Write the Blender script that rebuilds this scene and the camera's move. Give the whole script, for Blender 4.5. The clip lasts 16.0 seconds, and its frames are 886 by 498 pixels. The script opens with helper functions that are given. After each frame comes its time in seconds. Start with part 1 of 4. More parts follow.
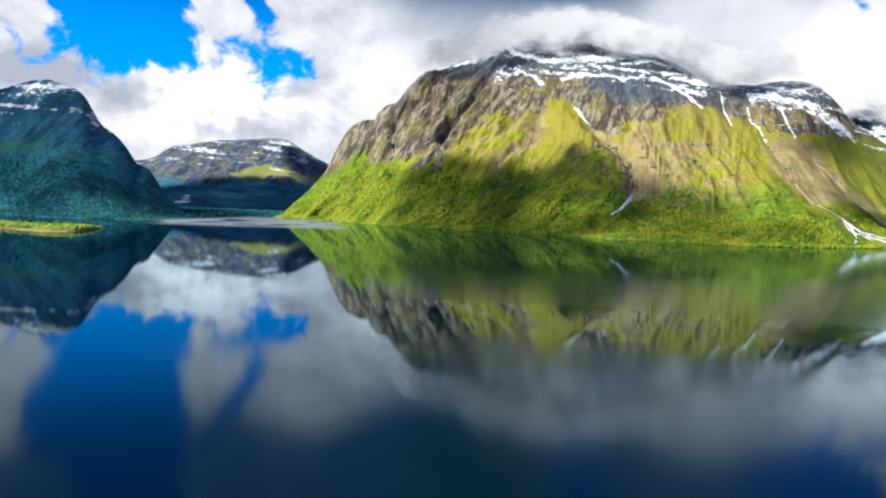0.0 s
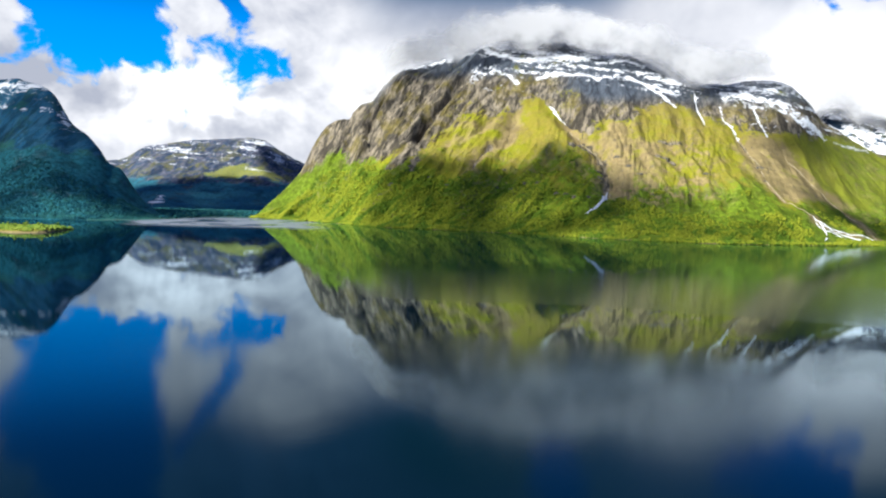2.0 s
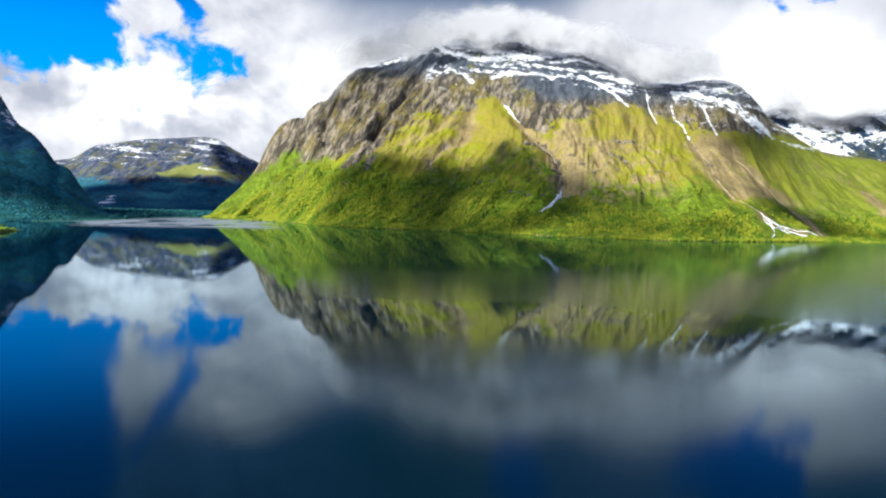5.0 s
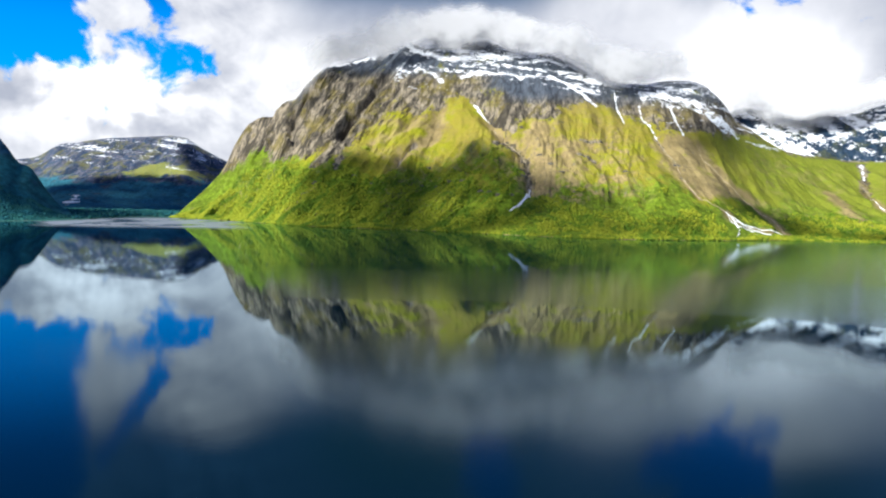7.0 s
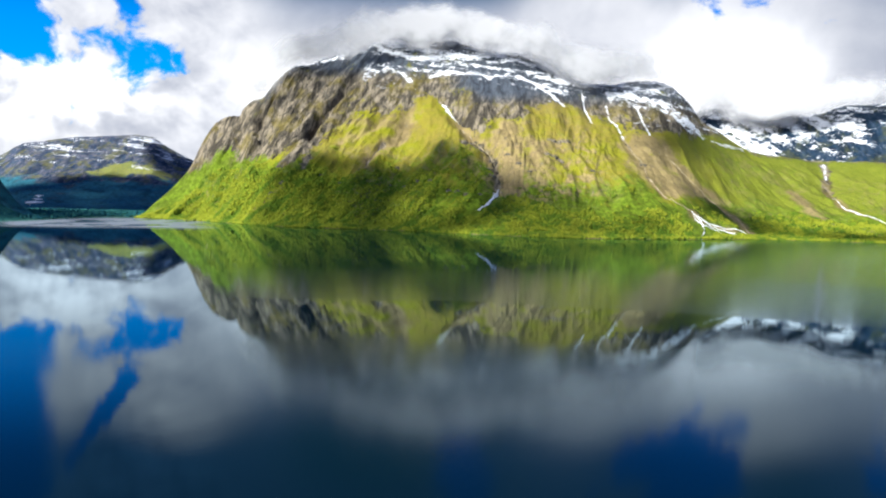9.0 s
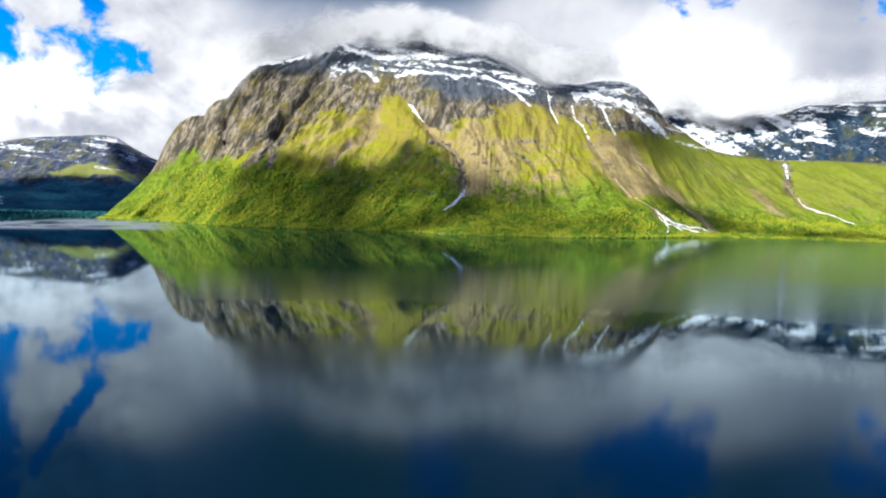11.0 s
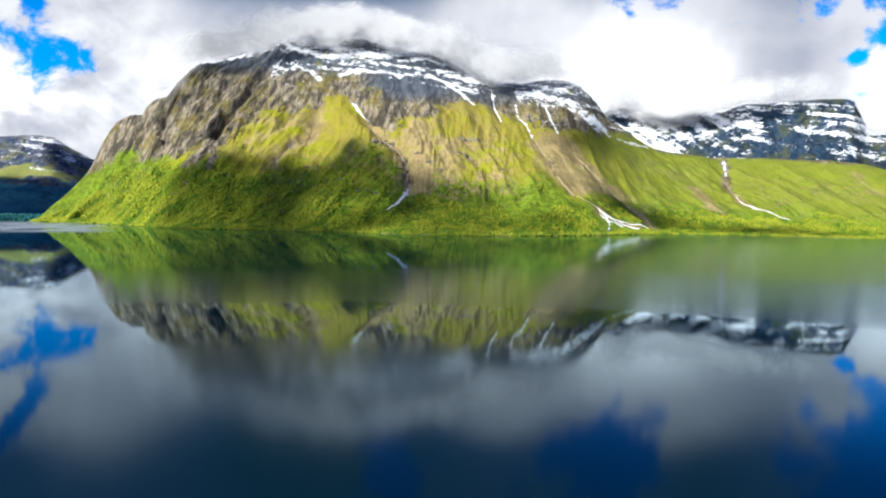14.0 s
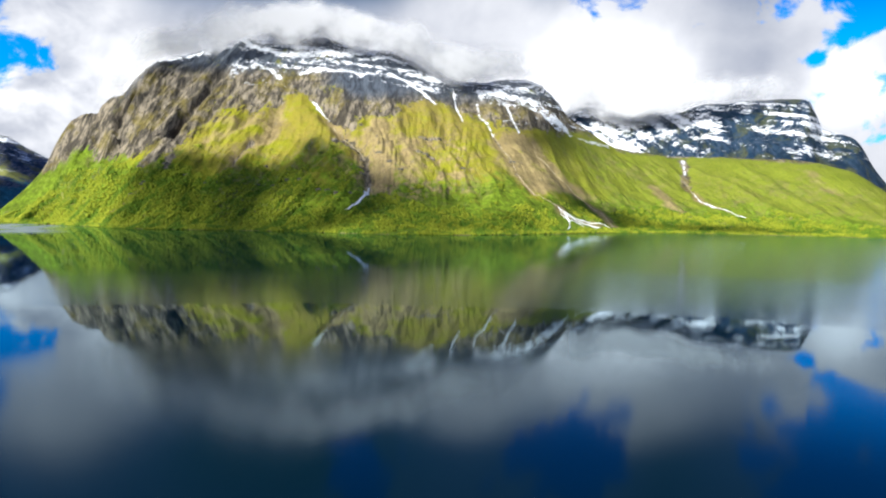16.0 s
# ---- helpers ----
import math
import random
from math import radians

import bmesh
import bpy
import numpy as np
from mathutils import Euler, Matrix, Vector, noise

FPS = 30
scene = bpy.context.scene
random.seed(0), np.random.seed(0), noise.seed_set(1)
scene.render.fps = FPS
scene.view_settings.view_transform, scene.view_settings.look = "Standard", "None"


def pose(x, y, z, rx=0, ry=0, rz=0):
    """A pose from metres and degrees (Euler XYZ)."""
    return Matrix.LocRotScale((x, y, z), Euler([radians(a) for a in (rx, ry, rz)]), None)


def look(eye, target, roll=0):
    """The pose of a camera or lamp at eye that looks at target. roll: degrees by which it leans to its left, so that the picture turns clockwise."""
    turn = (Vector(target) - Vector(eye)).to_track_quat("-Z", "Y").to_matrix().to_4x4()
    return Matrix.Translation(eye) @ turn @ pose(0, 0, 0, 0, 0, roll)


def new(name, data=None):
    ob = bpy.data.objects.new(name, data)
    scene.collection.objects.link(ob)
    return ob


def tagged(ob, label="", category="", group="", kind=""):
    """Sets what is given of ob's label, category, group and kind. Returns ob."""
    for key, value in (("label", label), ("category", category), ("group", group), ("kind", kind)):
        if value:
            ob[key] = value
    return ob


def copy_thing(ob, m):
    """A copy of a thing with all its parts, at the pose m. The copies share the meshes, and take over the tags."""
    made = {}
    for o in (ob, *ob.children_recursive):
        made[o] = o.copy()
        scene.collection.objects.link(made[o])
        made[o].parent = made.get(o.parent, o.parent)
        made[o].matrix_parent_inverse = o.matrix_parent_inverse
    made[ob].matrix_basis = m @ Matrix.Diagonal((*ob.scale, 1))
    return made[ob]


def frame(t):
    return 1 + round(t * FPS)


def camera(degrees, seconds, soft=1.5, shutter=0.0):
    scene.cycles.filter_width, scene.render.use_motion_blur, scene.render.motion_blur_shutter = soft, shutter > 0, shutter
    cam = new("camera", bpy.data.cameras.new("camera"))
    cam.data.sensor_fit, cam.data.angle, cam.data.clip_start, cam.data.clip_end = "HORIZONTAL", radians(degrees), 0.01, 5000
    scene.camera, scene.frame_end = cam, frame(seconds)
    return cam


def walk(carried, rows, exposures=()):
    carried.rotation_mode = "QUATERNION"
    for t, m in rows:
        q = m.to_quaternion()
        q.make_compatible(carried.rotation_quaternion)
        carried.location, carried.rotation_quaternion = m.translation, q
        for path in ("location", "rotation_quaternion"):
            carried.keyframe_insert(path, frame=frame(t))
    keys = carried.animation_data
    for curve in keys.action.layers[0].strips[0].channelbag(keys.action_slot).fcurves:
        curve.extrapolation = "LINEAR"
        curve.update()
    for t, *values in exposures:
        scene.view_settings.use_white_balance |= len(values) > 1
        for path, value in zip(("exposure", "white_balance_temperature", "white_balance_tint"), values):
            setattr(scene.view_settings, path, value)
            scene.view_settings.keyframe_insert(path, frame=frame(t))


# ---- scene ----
cam = camera(58.0, 16.0, soft=2.2)
EYE = 65.0
# seconds, yaw, pitch, roll
PATH = [
    (0.0, -0.439, -3.247, 2.244), (0.5, -0.802, -3.249, 2.214), (1.0, -1.237, -3.238, 2.145), (1.5, -1.637, -3.238, 2.071),
    (2.0, -2.063, -3.234, 2.024), (2.5, -2.489, -3.234, 1.987), (3.0, -3.054, -3.229, 1.948), (3.5, -3.521, -3.221, 1.840),
    (4.0, -4.041, -3.224, 1.809), (6.5, -6.468, -3.196, 1.666), (7.0, -7.005, -3.189, 1.698), (7.5, -7.453, -3.178, 1.686),
    (8.0, -7.975, -3.175, 1.682), (8.5, -8.449, -3.161, 1.671), (9.0, -9.008, -3.152, 1.622), (11.5, -11.677, -3.102, 1.315),
    (12.0, -12.282, -3.100, 1.207), (12.5, -12.715, -3.094, 1.133), (13.0, -13.320, -3.093, 1.065), (13.5, -13.930, -3.095, 1.033),
    (14.0, -14.525, -3.087, 0.949), (14.5, -15.057, -3.086, 0.942), (15.0, -15.587, -3.092, 0.890), (15.5, -16.213, -3.087, 0.827),
    (16.0, -16.880, -3.097, 0.792)]


def drift(t):
    """The slow flight sideways over the lake, gathering speed: metres from the origin."""
    return t + 0.238 * t * t - 23.2


walk(cam, [(t, pose(drift(t), 0, EYE, 90 + p, 0, y) @ pose(0, 0, 0, 0, 0, r)) for t, y, p, r in PATH],
     exposures=[(0.0, 1.0, 6150.0, 10.0), (16.0, 1.0, 6150.0, 10.0)])

# ---- light ----
SUN_AZ, SUN_EL = -118.0, 38.0          # degrees, clockwise from ahead


def bearing(az, el):
    a, e = radians(az), radians(el)
    return Vector((math.sin(a) * math.cos(e), math.cos(a) * math.cos(e), math.sin(e)))


SUN_WAY = bearing(SUN_AZ, SUN_EL)
sun = new("sun", bpy.data.lights.new("sun", "SUN"))
sun.data.energy, sun.data.angle, sun.data.color = 4.6, radians(2.0), (0.98, 0.945, 0.83)
sun.matrix_world = look((0, 0, 900), Vector((0, 0, 900)) - SUN_WAY)


class Nodes:
    """Short hand for node trees."""

    def __init__(self, tree):
        self.tree = tree
        tree.nodes.clear()

    def add(self, kind, **props):
        n = self.tree.nodes.new(kind)
        for k, v in props.items():
            setattr(n, k, v)
        return n

    def put(self, socket, value):
        if isinstance(value, bpy.types.NodeSocket):
            self.tree.links.new(value, socket)
        else:
            socket.default_value = value

    def math(self, op, a, b=0.0, c=0.0, clamp=False):
        n = self.add("ShaderNodeMath", operation=op, use_clamp=clamp)
        for s, v in zip(n.inputs, (a, b, c)):
            self.put(s, v)
        return n.outputs[0]

    def noise(self, vector, scale, detail=4.0, rough=0.55, distortion=0.0):
        n = self.add("ShaderNodeTexNoise")
        self.put(n.inputs["Vector"], vector)
        for k, v in (("Scale", scale), ("Detail", detail), ("Roughness", rough), ("Distortion", distortion)):
            self.put(n.inputs[k], v)
        return n.outputs["Fac"]

    def ramp(self, x, lo, hi, a=0.0, b=1.0, smooth=True):
        n = self.add("ShaderNodeMapRange", interpolation_type="SMOOTHSTEP" if smooth else "LINEAR")
        for s, v in zip(n.inputs, (x, lo, hi, a, b)):
            self.put(s, v)
        return n.outputs[0]

    def mix(self, fac, a, b, blend="MIX"):
        n = self.add("ShaderNodeMix", data_type="RGBA", blend_type=blend)
        self.put(n.inputs[0], fac)
        for s, v in ((n.inputs[6], a), (n.inputs[7], b)):
            self.put(s, v if isinstance(v, bpy.types.NodeSocket) else (*v, 1.0))
        return n.outputs[2]

    def scaled(self, vector, sx, sy, sz):
        n = self.add("ShaderNodeVectorMath", operation="MULTIPLY")
        self.put(n.inputs[0], vector)
        n.inputs[1].default_value = (sx, sy, sz)
        return n.outputs[0]

    def attr(self, name):
        return self.add("ShaderNodeAttribute", attribute_name=name).outputs["Fac"]


def blobs(n, az, el, rows):
    """Sum of soft patches of the sky: azimuth, elevation, half widths, weight."""
    total = None
    for a0, e0, wa, we, k in rows:
        u = n.math("DIVIDE", n.math("SUBTRACT", az, a0), wa)
        v = n.math("DIVIDE", n.math("SUBTRACT", el, e0), we)
        q = n.math("ADD", n.math("MULTIPLY", u, u), n.math("MULTIPLY", v, v))
        g = n.math("MULTIPLY", n.math("EXPONENT", n.math("MULTIPLY", q, -1.0)), k)
        total = g if total is None else n.math("ADD", total, g)
    return total


def make_sky():
    world = bpy.data.worlds.new("sky")
    world.use_nodes = True
    scene.world = world
    n = Nodes(world.node_tree)
    way = n.add("ShaderNodeTexCoord").outputs["Generated"]
    sep = n.add("ShaderNodeSeparateXYZ")
    n.put(sep.inputs[0], way)
    deg = 180 / math.pi
    az = n.math("MULTIPLY", n.math("ARCTAN2", sep.outputs[0], sep.outputs[1]), deg)
    el = n.math("MULTIPLY", n.math("ARCSINE", sep.outputs[2]), deg)
    sky = n.add("ShaderNodeTexSky", sky_type="NISHITA", sun_disc=False)
    sky.sun_elevation, sky.sun_rotation = radians(SUN_EL), radians(SUN_AZ)
    sky.air_density, sky.dust_density, sky.ozone_density = 1.0, 0.1, 3.0
    blue = n.mix(1.0, n.mix(1.0, sky.outputs[0], (0.02, 0.50, 1.0), "MULTIPLY"), (0.10, 0.10, 0.10), "MULTIPLY")
    # blue darkened with height, so that the lake mirrors a darker sky
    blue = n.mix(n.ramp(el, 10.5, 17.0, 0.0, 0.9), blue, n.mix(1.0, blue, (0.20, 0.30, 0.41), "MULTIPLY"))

    def at(shift_az, shift_el):
        c = n.add("ShaderNodeCombineXYZ")
        n.put(c.inputs[0], n.math("MULTIPLY", n.math("ADD", az, shift_az), 0.1))
        n.put(c.inputs[1], n.math("MULTIPLY", n.math("ADD", el, shift_el), 0.118))
        c.inputs[2].default_value = 3.7
        return c.outputs[0]

    here, sunward = at(0.0, 0.0), at(-0.55, 0.75)
    big = n.noise(here, 1.2, 2.0, 0.5)
    puff, puff_up = n.noise(here, 3.4, 8.0, 0.58, 0.35), n.noise(sunward, 3.4, 5.0, 0.52, 0.35)
    heap, heap_up = n.noise(here, 1.9, 4.0, 0.5, 0.2), n.noise(sunward, 1.9, 4.0, 0.5, 0.2)
    holes = n.math("ADD", blobs(n, az, el, CLEAR), n.math("ADD", blobs(n, az, el, CLEAR_ABOVE), blobs(n, az, el, COVERED)))
    dens = n.math("ADD", n.math("MULTIPLY", n.math("SUBTRACT", big, 0.5), 0.7),
                  n.math("MULTIPLY", n.math("SUBTRACT", puff, 0.5), 3.0))
    dens = n.math("SUBTRACT", n.math("ADD", dens, 0.55), holes)
    dens = n.math("SUBTRACT", dens, n.ramp(el, 20.0, 42.0, 0.0, 1.0))
    cover = n.ramp(dens, -0.10, 0.34)
    # sunlit sides and shaded bases of the heaps
    relief = n.math("ADD", n.math("MULTIPLY", n.math("SUBTRACT", puff, puff_up), 0.9), n.math("MULTIPLY", n.math("SUBTRACT", heap, heap_up), 2.2))
    relief = n.math("MULTIPLY", relief, n.ramp(az, -9.0, -2.0, 1.0, 0.28))
    lit = n.math("ADD", n.math("ADD", blobs(n, az, el, BRIGHT), relief), 0.50, clamp=True)
    cloud = n.mix(lit, (0.25, 0.262, 0.30), (0.57, 0.56, 0.555))
    mirror_dark = n.math("ADD", blobs(n, az, el, MIRROR_DARK), n.math("MULTIPLY", n.math("SUBTRACT", heap, 0.5), 0.35), clamp=True)
    # high cloud is dimmed and blued to darken its reflection in the lake
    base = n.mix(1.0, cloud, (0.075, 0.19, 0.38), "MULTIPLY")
    cloud = n.mix(n.ramp(n.math("SUBTRACT", el, n.math("MULTIPLY", blobs(n, az, el, UNDIMMED), 6.0)), 10.5, 16.0), cloud, base)
    # dark patches painted over the high cloud to darken the middle of the water
    cloud = n.mix(n.math("MULTIPLY", mirror_dark, n.ramp(el, 13.2, 16.5)), cloud, (0.012, 0.050, 0.085))
    glare = n.math("MULTIPLY", blobs(n, az, el, SUNLIT), n.ramp(lit, 0.3, 0.9))
    cloud = n.mix(glare, cloud, (1.05, 1.02, 1.0))
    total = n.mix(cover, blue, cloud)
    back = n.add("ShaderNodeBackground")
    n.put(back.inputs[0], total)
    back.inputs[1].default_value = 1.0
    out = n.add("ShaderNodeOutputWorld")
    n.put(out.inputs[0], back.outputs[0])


# patches of the sky: azimuth, elevation, half widths, weight
CLEAR = [(-21.5, 11.2, 4.3, 2.8, 1.6), (-25.0, 14.5, 3.2, 2.6, 1.0), (-10.8, 8.8, 2.6, 1.9, 0.85), (-13.8, 10.4, 2.4, 1.0, 0.6),
         (45.8, 12.6, 3.0, 1.6, 1.0), (41.6, 9.6, 0.9, 0.6, 0.8), (43.5, 11.0, 1.6, 0.8, 0.7),
         (27.3, 12.6, 0.7, 0.9, 0.6), (30.0, 13.6, 1.2, 0.9, 0.5)]
CLEAR_ABOVE = [(-20.8, 17.5, 3.4, 5.0, 1.3), (-12.4, 12.3, 0.7, 0.8, 0.8), (-13.2, 13.3, 0.65, 0.75, 0.9), (-14.0, 14.2, 0.6, 0.75, 0.95),
               (-14.8, 15.2, 0.55, 0.75, 1.0), (-15.5, 16.2, 0.5, 0.75, 1.0), (-16.0, 17.2, 0.4, 0.8, 1.0),
               (26.0, 17.2, 4.6, 2.8, 1.4), (10.8, 19.0, 3.0, 3.2, 1.4), (44.5, 17.8, 5.5, 3.6, 1.4)]
COVERED = [(26.5, 10.5, 5.0, 2.5, -0.4), (34.0, 9.5, 4.5, 3.0, -0.6), (-29.5, 14.0, 2.6, 3.8, -0.9), (-16.0, 13.0, 1.2, 3.6, -0.6),
           (2.0, 18.0, 9.0, 5.0, -0.8), (2.0, 12.0, 9.0, 3.0, -0.7), (18.0, 12.0, 6.0, 4.0, -0.7), (-8.0, 4.5, 14.0, 2.5, -0.5),
           (-10.0, 17.0, 4.0, 2.5, -0.5), (34.5, 17.0, 3.5, 4.0, -0.5)]
BRIGHT = [(5.0, 12.2, 9.0, 2.6, -0.28), (28.0, 9.0, 5.5, 3.2, 0.9), (-16.0, 7.0, 6.0, 2.5, 0.3), (-3.5, 8.2, 3.0, 2.2, 0.6),
          (37.5, 9.5, 3.0, 3.0, -0.45), (-22.0, 5.8, 2.2, 0.9, -0.55), (-26.5, 7.6, 4.2, 1.2, -0.8), (-13.0, 4.6, 3.5, 0.8, -0.5),
          (43.5, 7.5, 2.5, 2.5, 0.5), (16.0, 10.2, 4.0, 1.4, -0.15), (35.0, 13.0, 4.0, 4.0, -0.2)]
SUNLIT = [(-16.5, 6.3, 5.0, 2.2, 0.8), (28.5, 8.5, 5.0, 3.0, 0.9), (-3.5, 7.8, 2.6, 2.0, 0.5), (43.5, 8.0, 2.0, 2.2, 0.6)]
# cloud above the view that escapes the dimming put in for the reflection
UNDIMMED = [(18.5, 13.5, 4.0, 3.5, 0.95), (30.0, 13.5, 4.5, 3.6, 1.0), (42.0, 12.5, 2.5, 3.0, 0.6), (-29.5, 14.5, 2.6, 3.5, 0.8), (-16.5, 12.0, 1.8, 3.0, 0.6), (-8.5, 14.5, 4.0, 3.5, 0.7)]
# dark patches, mostly above the view, added to darken the lake's reflection
MIRROR_DARK = [(5.0, 16.5, 8.0, 4.8, 1.35), (7.0, 13.8, 5.5, 3.2, 1.1), (33.0, 18.0, 3.0, 4.0, 0.55)]
make_sky()


# ---- materials ----
def material(name):
    m = bpy.data.materials.new(name)
    m.use_nodes = True
    return m, Nodes(m.node_tree)


def finish(n, color, rough, bump=None, strength=0.3, distance=1.0, **more):
    b = n.add("ShaderNodeBsdfPrincipled")
    n.put(b.inputs["Base Color"], color if isinstance(color, bpy.types.NodeSocket) else (*color, 1))
    n.put(b.inputs["Roughness"], rough)
    b.inputs["Specular IOR Level"].default_value = more.get("spec", 0.2)
    if bump is not None:
        k = n.add("ShaderNodeBump")
        k.inputs["Strength"].default_value, k.inputs["Distance"].default_value = strength, distance
        n.put(k.inputs["Height"], bump)
        n.put(b.inputs["Normal"], k.outputs[0])
    o = n.add("ShaderNodeOutputMaterial")
    n.put(o.inputs[0], b.outputs[0])
    return b


def terrain_material(name, grass, grass2, rock, rock2, scree, wood, snow=(0.82, 0.84, 0.88), cool_shade=None):
    """Ground cover by the mesh's rock, snow, scree and wood weights, broken up by noise in metres."""
    m, n = material(name)
    pos = n.add("ShaderNodeNewGeometry").outputs["Position"]
    fine = n.noise(pos, 0.09, 6.0, 0.65)
    mid = n.noise(pos, 0.018, 5.0, 0.6)
    wide = n.noise(pos, 0.004, 3.0, 0.5)
    lean = n.add("ShaderNodeMapping")
    n.put(lean.inputs["Vector"], pos)
    lean.inputs["Rotation"].default_value = (0, radians(-17), 0)
    streak = n.noise(n.scaled(lean.outputs[0], 0.080, 0.026, 0.020), 1.0, 6.0, 0.68, 0.5)
    strata = n.noise(n.scaled(pos, 0.006, 0.006, 0.06), 1.0, 4.0, 0.6, 0.6)

    def weight(key, spread=0.9, sharp=0.12):
        w = n.math("ADD", n.attr(key), n.math("MULTIPLY", n.math("SUBTRACT", n.math("MULTIPLY", n.math("ADD", fine, mid), 0.5), 0.5), spread))
        return n.ramp(w, 0.5 - sharp, 0.5 + sharp)

    g = n.mix(n.ramp(n.math("ADD", n.math("MULTIPLY", mid, 0.6), n.math("MULTIPLY", wide, 0.5)), 0.40, 0.68), grass, grass2)
    g = n.mix(n.math("MULTIPLY", n.attr("lush"), 0.8), g, n.mix(n.ramp(mid, 0.4, 0.6), (0.165, 0.205, 0.025), (0.13, 0.175, 0.016)))
    tuft = n.noise(pos, 0.30, 4.0, 0.7)
    g = n.mix(n.ramp(fine, 0.50, 0.70, 0.0, 0.5), g, wood)
    g = n.mix(n.ramp(tuft, 0.52, 0.70, 0.0, 0.75), g, tuple(0.5 * c for c in wood))
    g = n.mix(n.ramp(tuft, 0.46, 0.32, 0.0, 0.5), g, tuple(1.25 * c for c in grass))
    w = n.mix(n.ramp(fine, 0.35, 0.65), tuple(0.6 * c for c in wood), tuple(1.4 * c for c in wood))
    w = n.mix(n.ramp(mid, 0.50, 0.64, 0.0, 0.65), w, tuple(0.45 * c for c in wood))
    g = n.mix(weight("wood", 1.4, 0.25), g, w)
    s = n.mix(n.ramp(mid, 0.35, 0.65), scree, tuple(0.6 * c for c in scree))
    g = n.mix(n.math("MULTIPLY", weight("scree", 1.8, 0.32), 0.9), g, s)
    blot = n.noise(n.scaled(pos, 0.035, 0.03, 0.03), 1.0, 6.0, 0.68, 0.5)
    g = n.mix(n.math("MULTIPLY", n.ramp(blot, 0.47, 0.60), n.attr("rib")), g, n.mix(n.ramp(fine, 0.4, 0.62), scree, tuple(0.55 * c for c in scree)))
    ribs = n.noise(n.scaled(lean.outputs[0], 0.13, 0.05, 0.032), 1.0, 5.0, 0.65, 0.6)
    bare = n.math("MULTIPLY", n.ramp(ribs, 0.57, 0.68), n.math("ADD", n.math("MULTIPLY", n.attr("scree"), 0.8), n.attr("rib"), clamp=True))
    g = n.mix(bare, g, n.mix(n.ramp(fine, 0.4, 0.6), tuple(0.7 * c for c in rock), tuple(0.75 * c for c in rock2)))
    r = n.mix(n.ramp(streak, 0.42, 0.58), rock, rock2)
    # shade inside cracks and clefts, drawn as dark lines in the rock colour
    crack_shade = n.math("ABSOLUTE", n.math("SUBTRACT", n.noise(n.scaled(lean.outputs[0], 0.045, 0.012, 0.010), 1.0, 6.0, 0.6, 0.3), 0.5))
    r = n.mix(n.ramp(crack_shade, 0.0, 0.022, 0.8, 0.0), r, tuple(0.3 * c for c in rock))
    cleft_shade = n.noise(n.scaled(lean.outputs[0], 0.030, 0.007, 0.006), 1.0, 4.0, 0.6, 0.8)
    r = n.mix(n.ramp(cleft_shade, 0.50, 0.60, 0.0, 0.85), r, tuple(0.5 * c for c in rock))
    moss = n.noise(n.scaled(lean.outputs[0], 0.016, 0.011, 0.011), 1.0, 5.0, 0.62, 0.7)
    r = n.mix(n.ramp(moss, 0.50, 0.62, 0.0, 0.62), r, n.mix(n.ramp(fine, 0.4, 0.6), tuple(0.75 * c for c in grass2), tuple(0.42 * c for c in grass2)))
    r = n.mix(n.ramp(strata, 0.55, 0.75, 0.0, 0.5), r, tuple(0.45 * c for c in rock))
    r = n.mix(n.ramp(fine, 0.60, 0.76, 0.0, 0.35), r, tuple(1.3 * c for c in rock2))
    # cloud shade on the upper rock, put into a darker bluish colour
    if cool_shade:
        c = n.mix(n.ramp(streak, 0.38, 0.62), cool_shade, tuple(2.0 * q for q in cool_shade))
        c = n.mix(n.ramp(fine, 0.55, 0.75, 0.0, 0.5), c, tuple(0.5 * q for q in cool_shade))
        r = n.mix(n.attr("cool_shade"), r, c)
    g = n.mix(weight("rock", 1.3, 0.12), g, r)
    flecks = n.noise(n.scaled(pos, 0.05, 0.05, 0.16), 1.0, 5.0, 0.7, 0.8)
    sw = n.math("ADD", n.attr("snow"), n.math("MULTIPLY", n.math("SUBTRACT", flecks, 0.5), 2.0))
    sw = n.math("ADD", sw, n.math("MULTIPLY", n.math("SUBTRACT", fine, 0.5), 1.0))
    g = n.mix(n.math("MULTIPLY", n.ramp(sw, 0.40, 0.62), n.ramp(n.attr("snow"), 0.05, 0.2)), g, snow)
    h = n.math("ADD", n.math("ADD", fine, n.math("MULTIPLY", tuft, 0.4)), n.math("MULTIPLY", streak, 0.9))
    finish(n, g, 0.9, h, 0.6, 6.0, spec=0.1)
    return m


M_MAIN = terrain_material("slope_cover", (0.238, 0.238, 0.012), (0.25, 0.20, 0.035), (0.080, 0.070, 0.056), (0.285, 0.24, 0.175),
                          (0.34, 0.255, 0.125), (0.125, 0.185, 0.012), cool_shade=(0.044, 0.052, 0.066))
# distance haze goes into the blue of this rock and wood
M_FAR = terrain_material("far_haze_cover", (0.24, 0.26, 0.06), (0.26, 0.25, 0.07), (0.030, 0.060, 0.118), (0.150, 0.146, 0.180),
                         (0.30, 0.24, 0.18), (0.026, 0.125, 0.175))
# the cloud's shade on this mountain is put into its dark navy rock
M_CRAG = terrain_material("crag_shade_cover", (0.10, 0.13, 0.04), (0.12, 0.13, 0.05), (0.012, 0.032, 0.064), (0.034, 0.056, 0.092),
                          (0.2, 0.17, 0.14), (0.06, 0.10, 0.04))
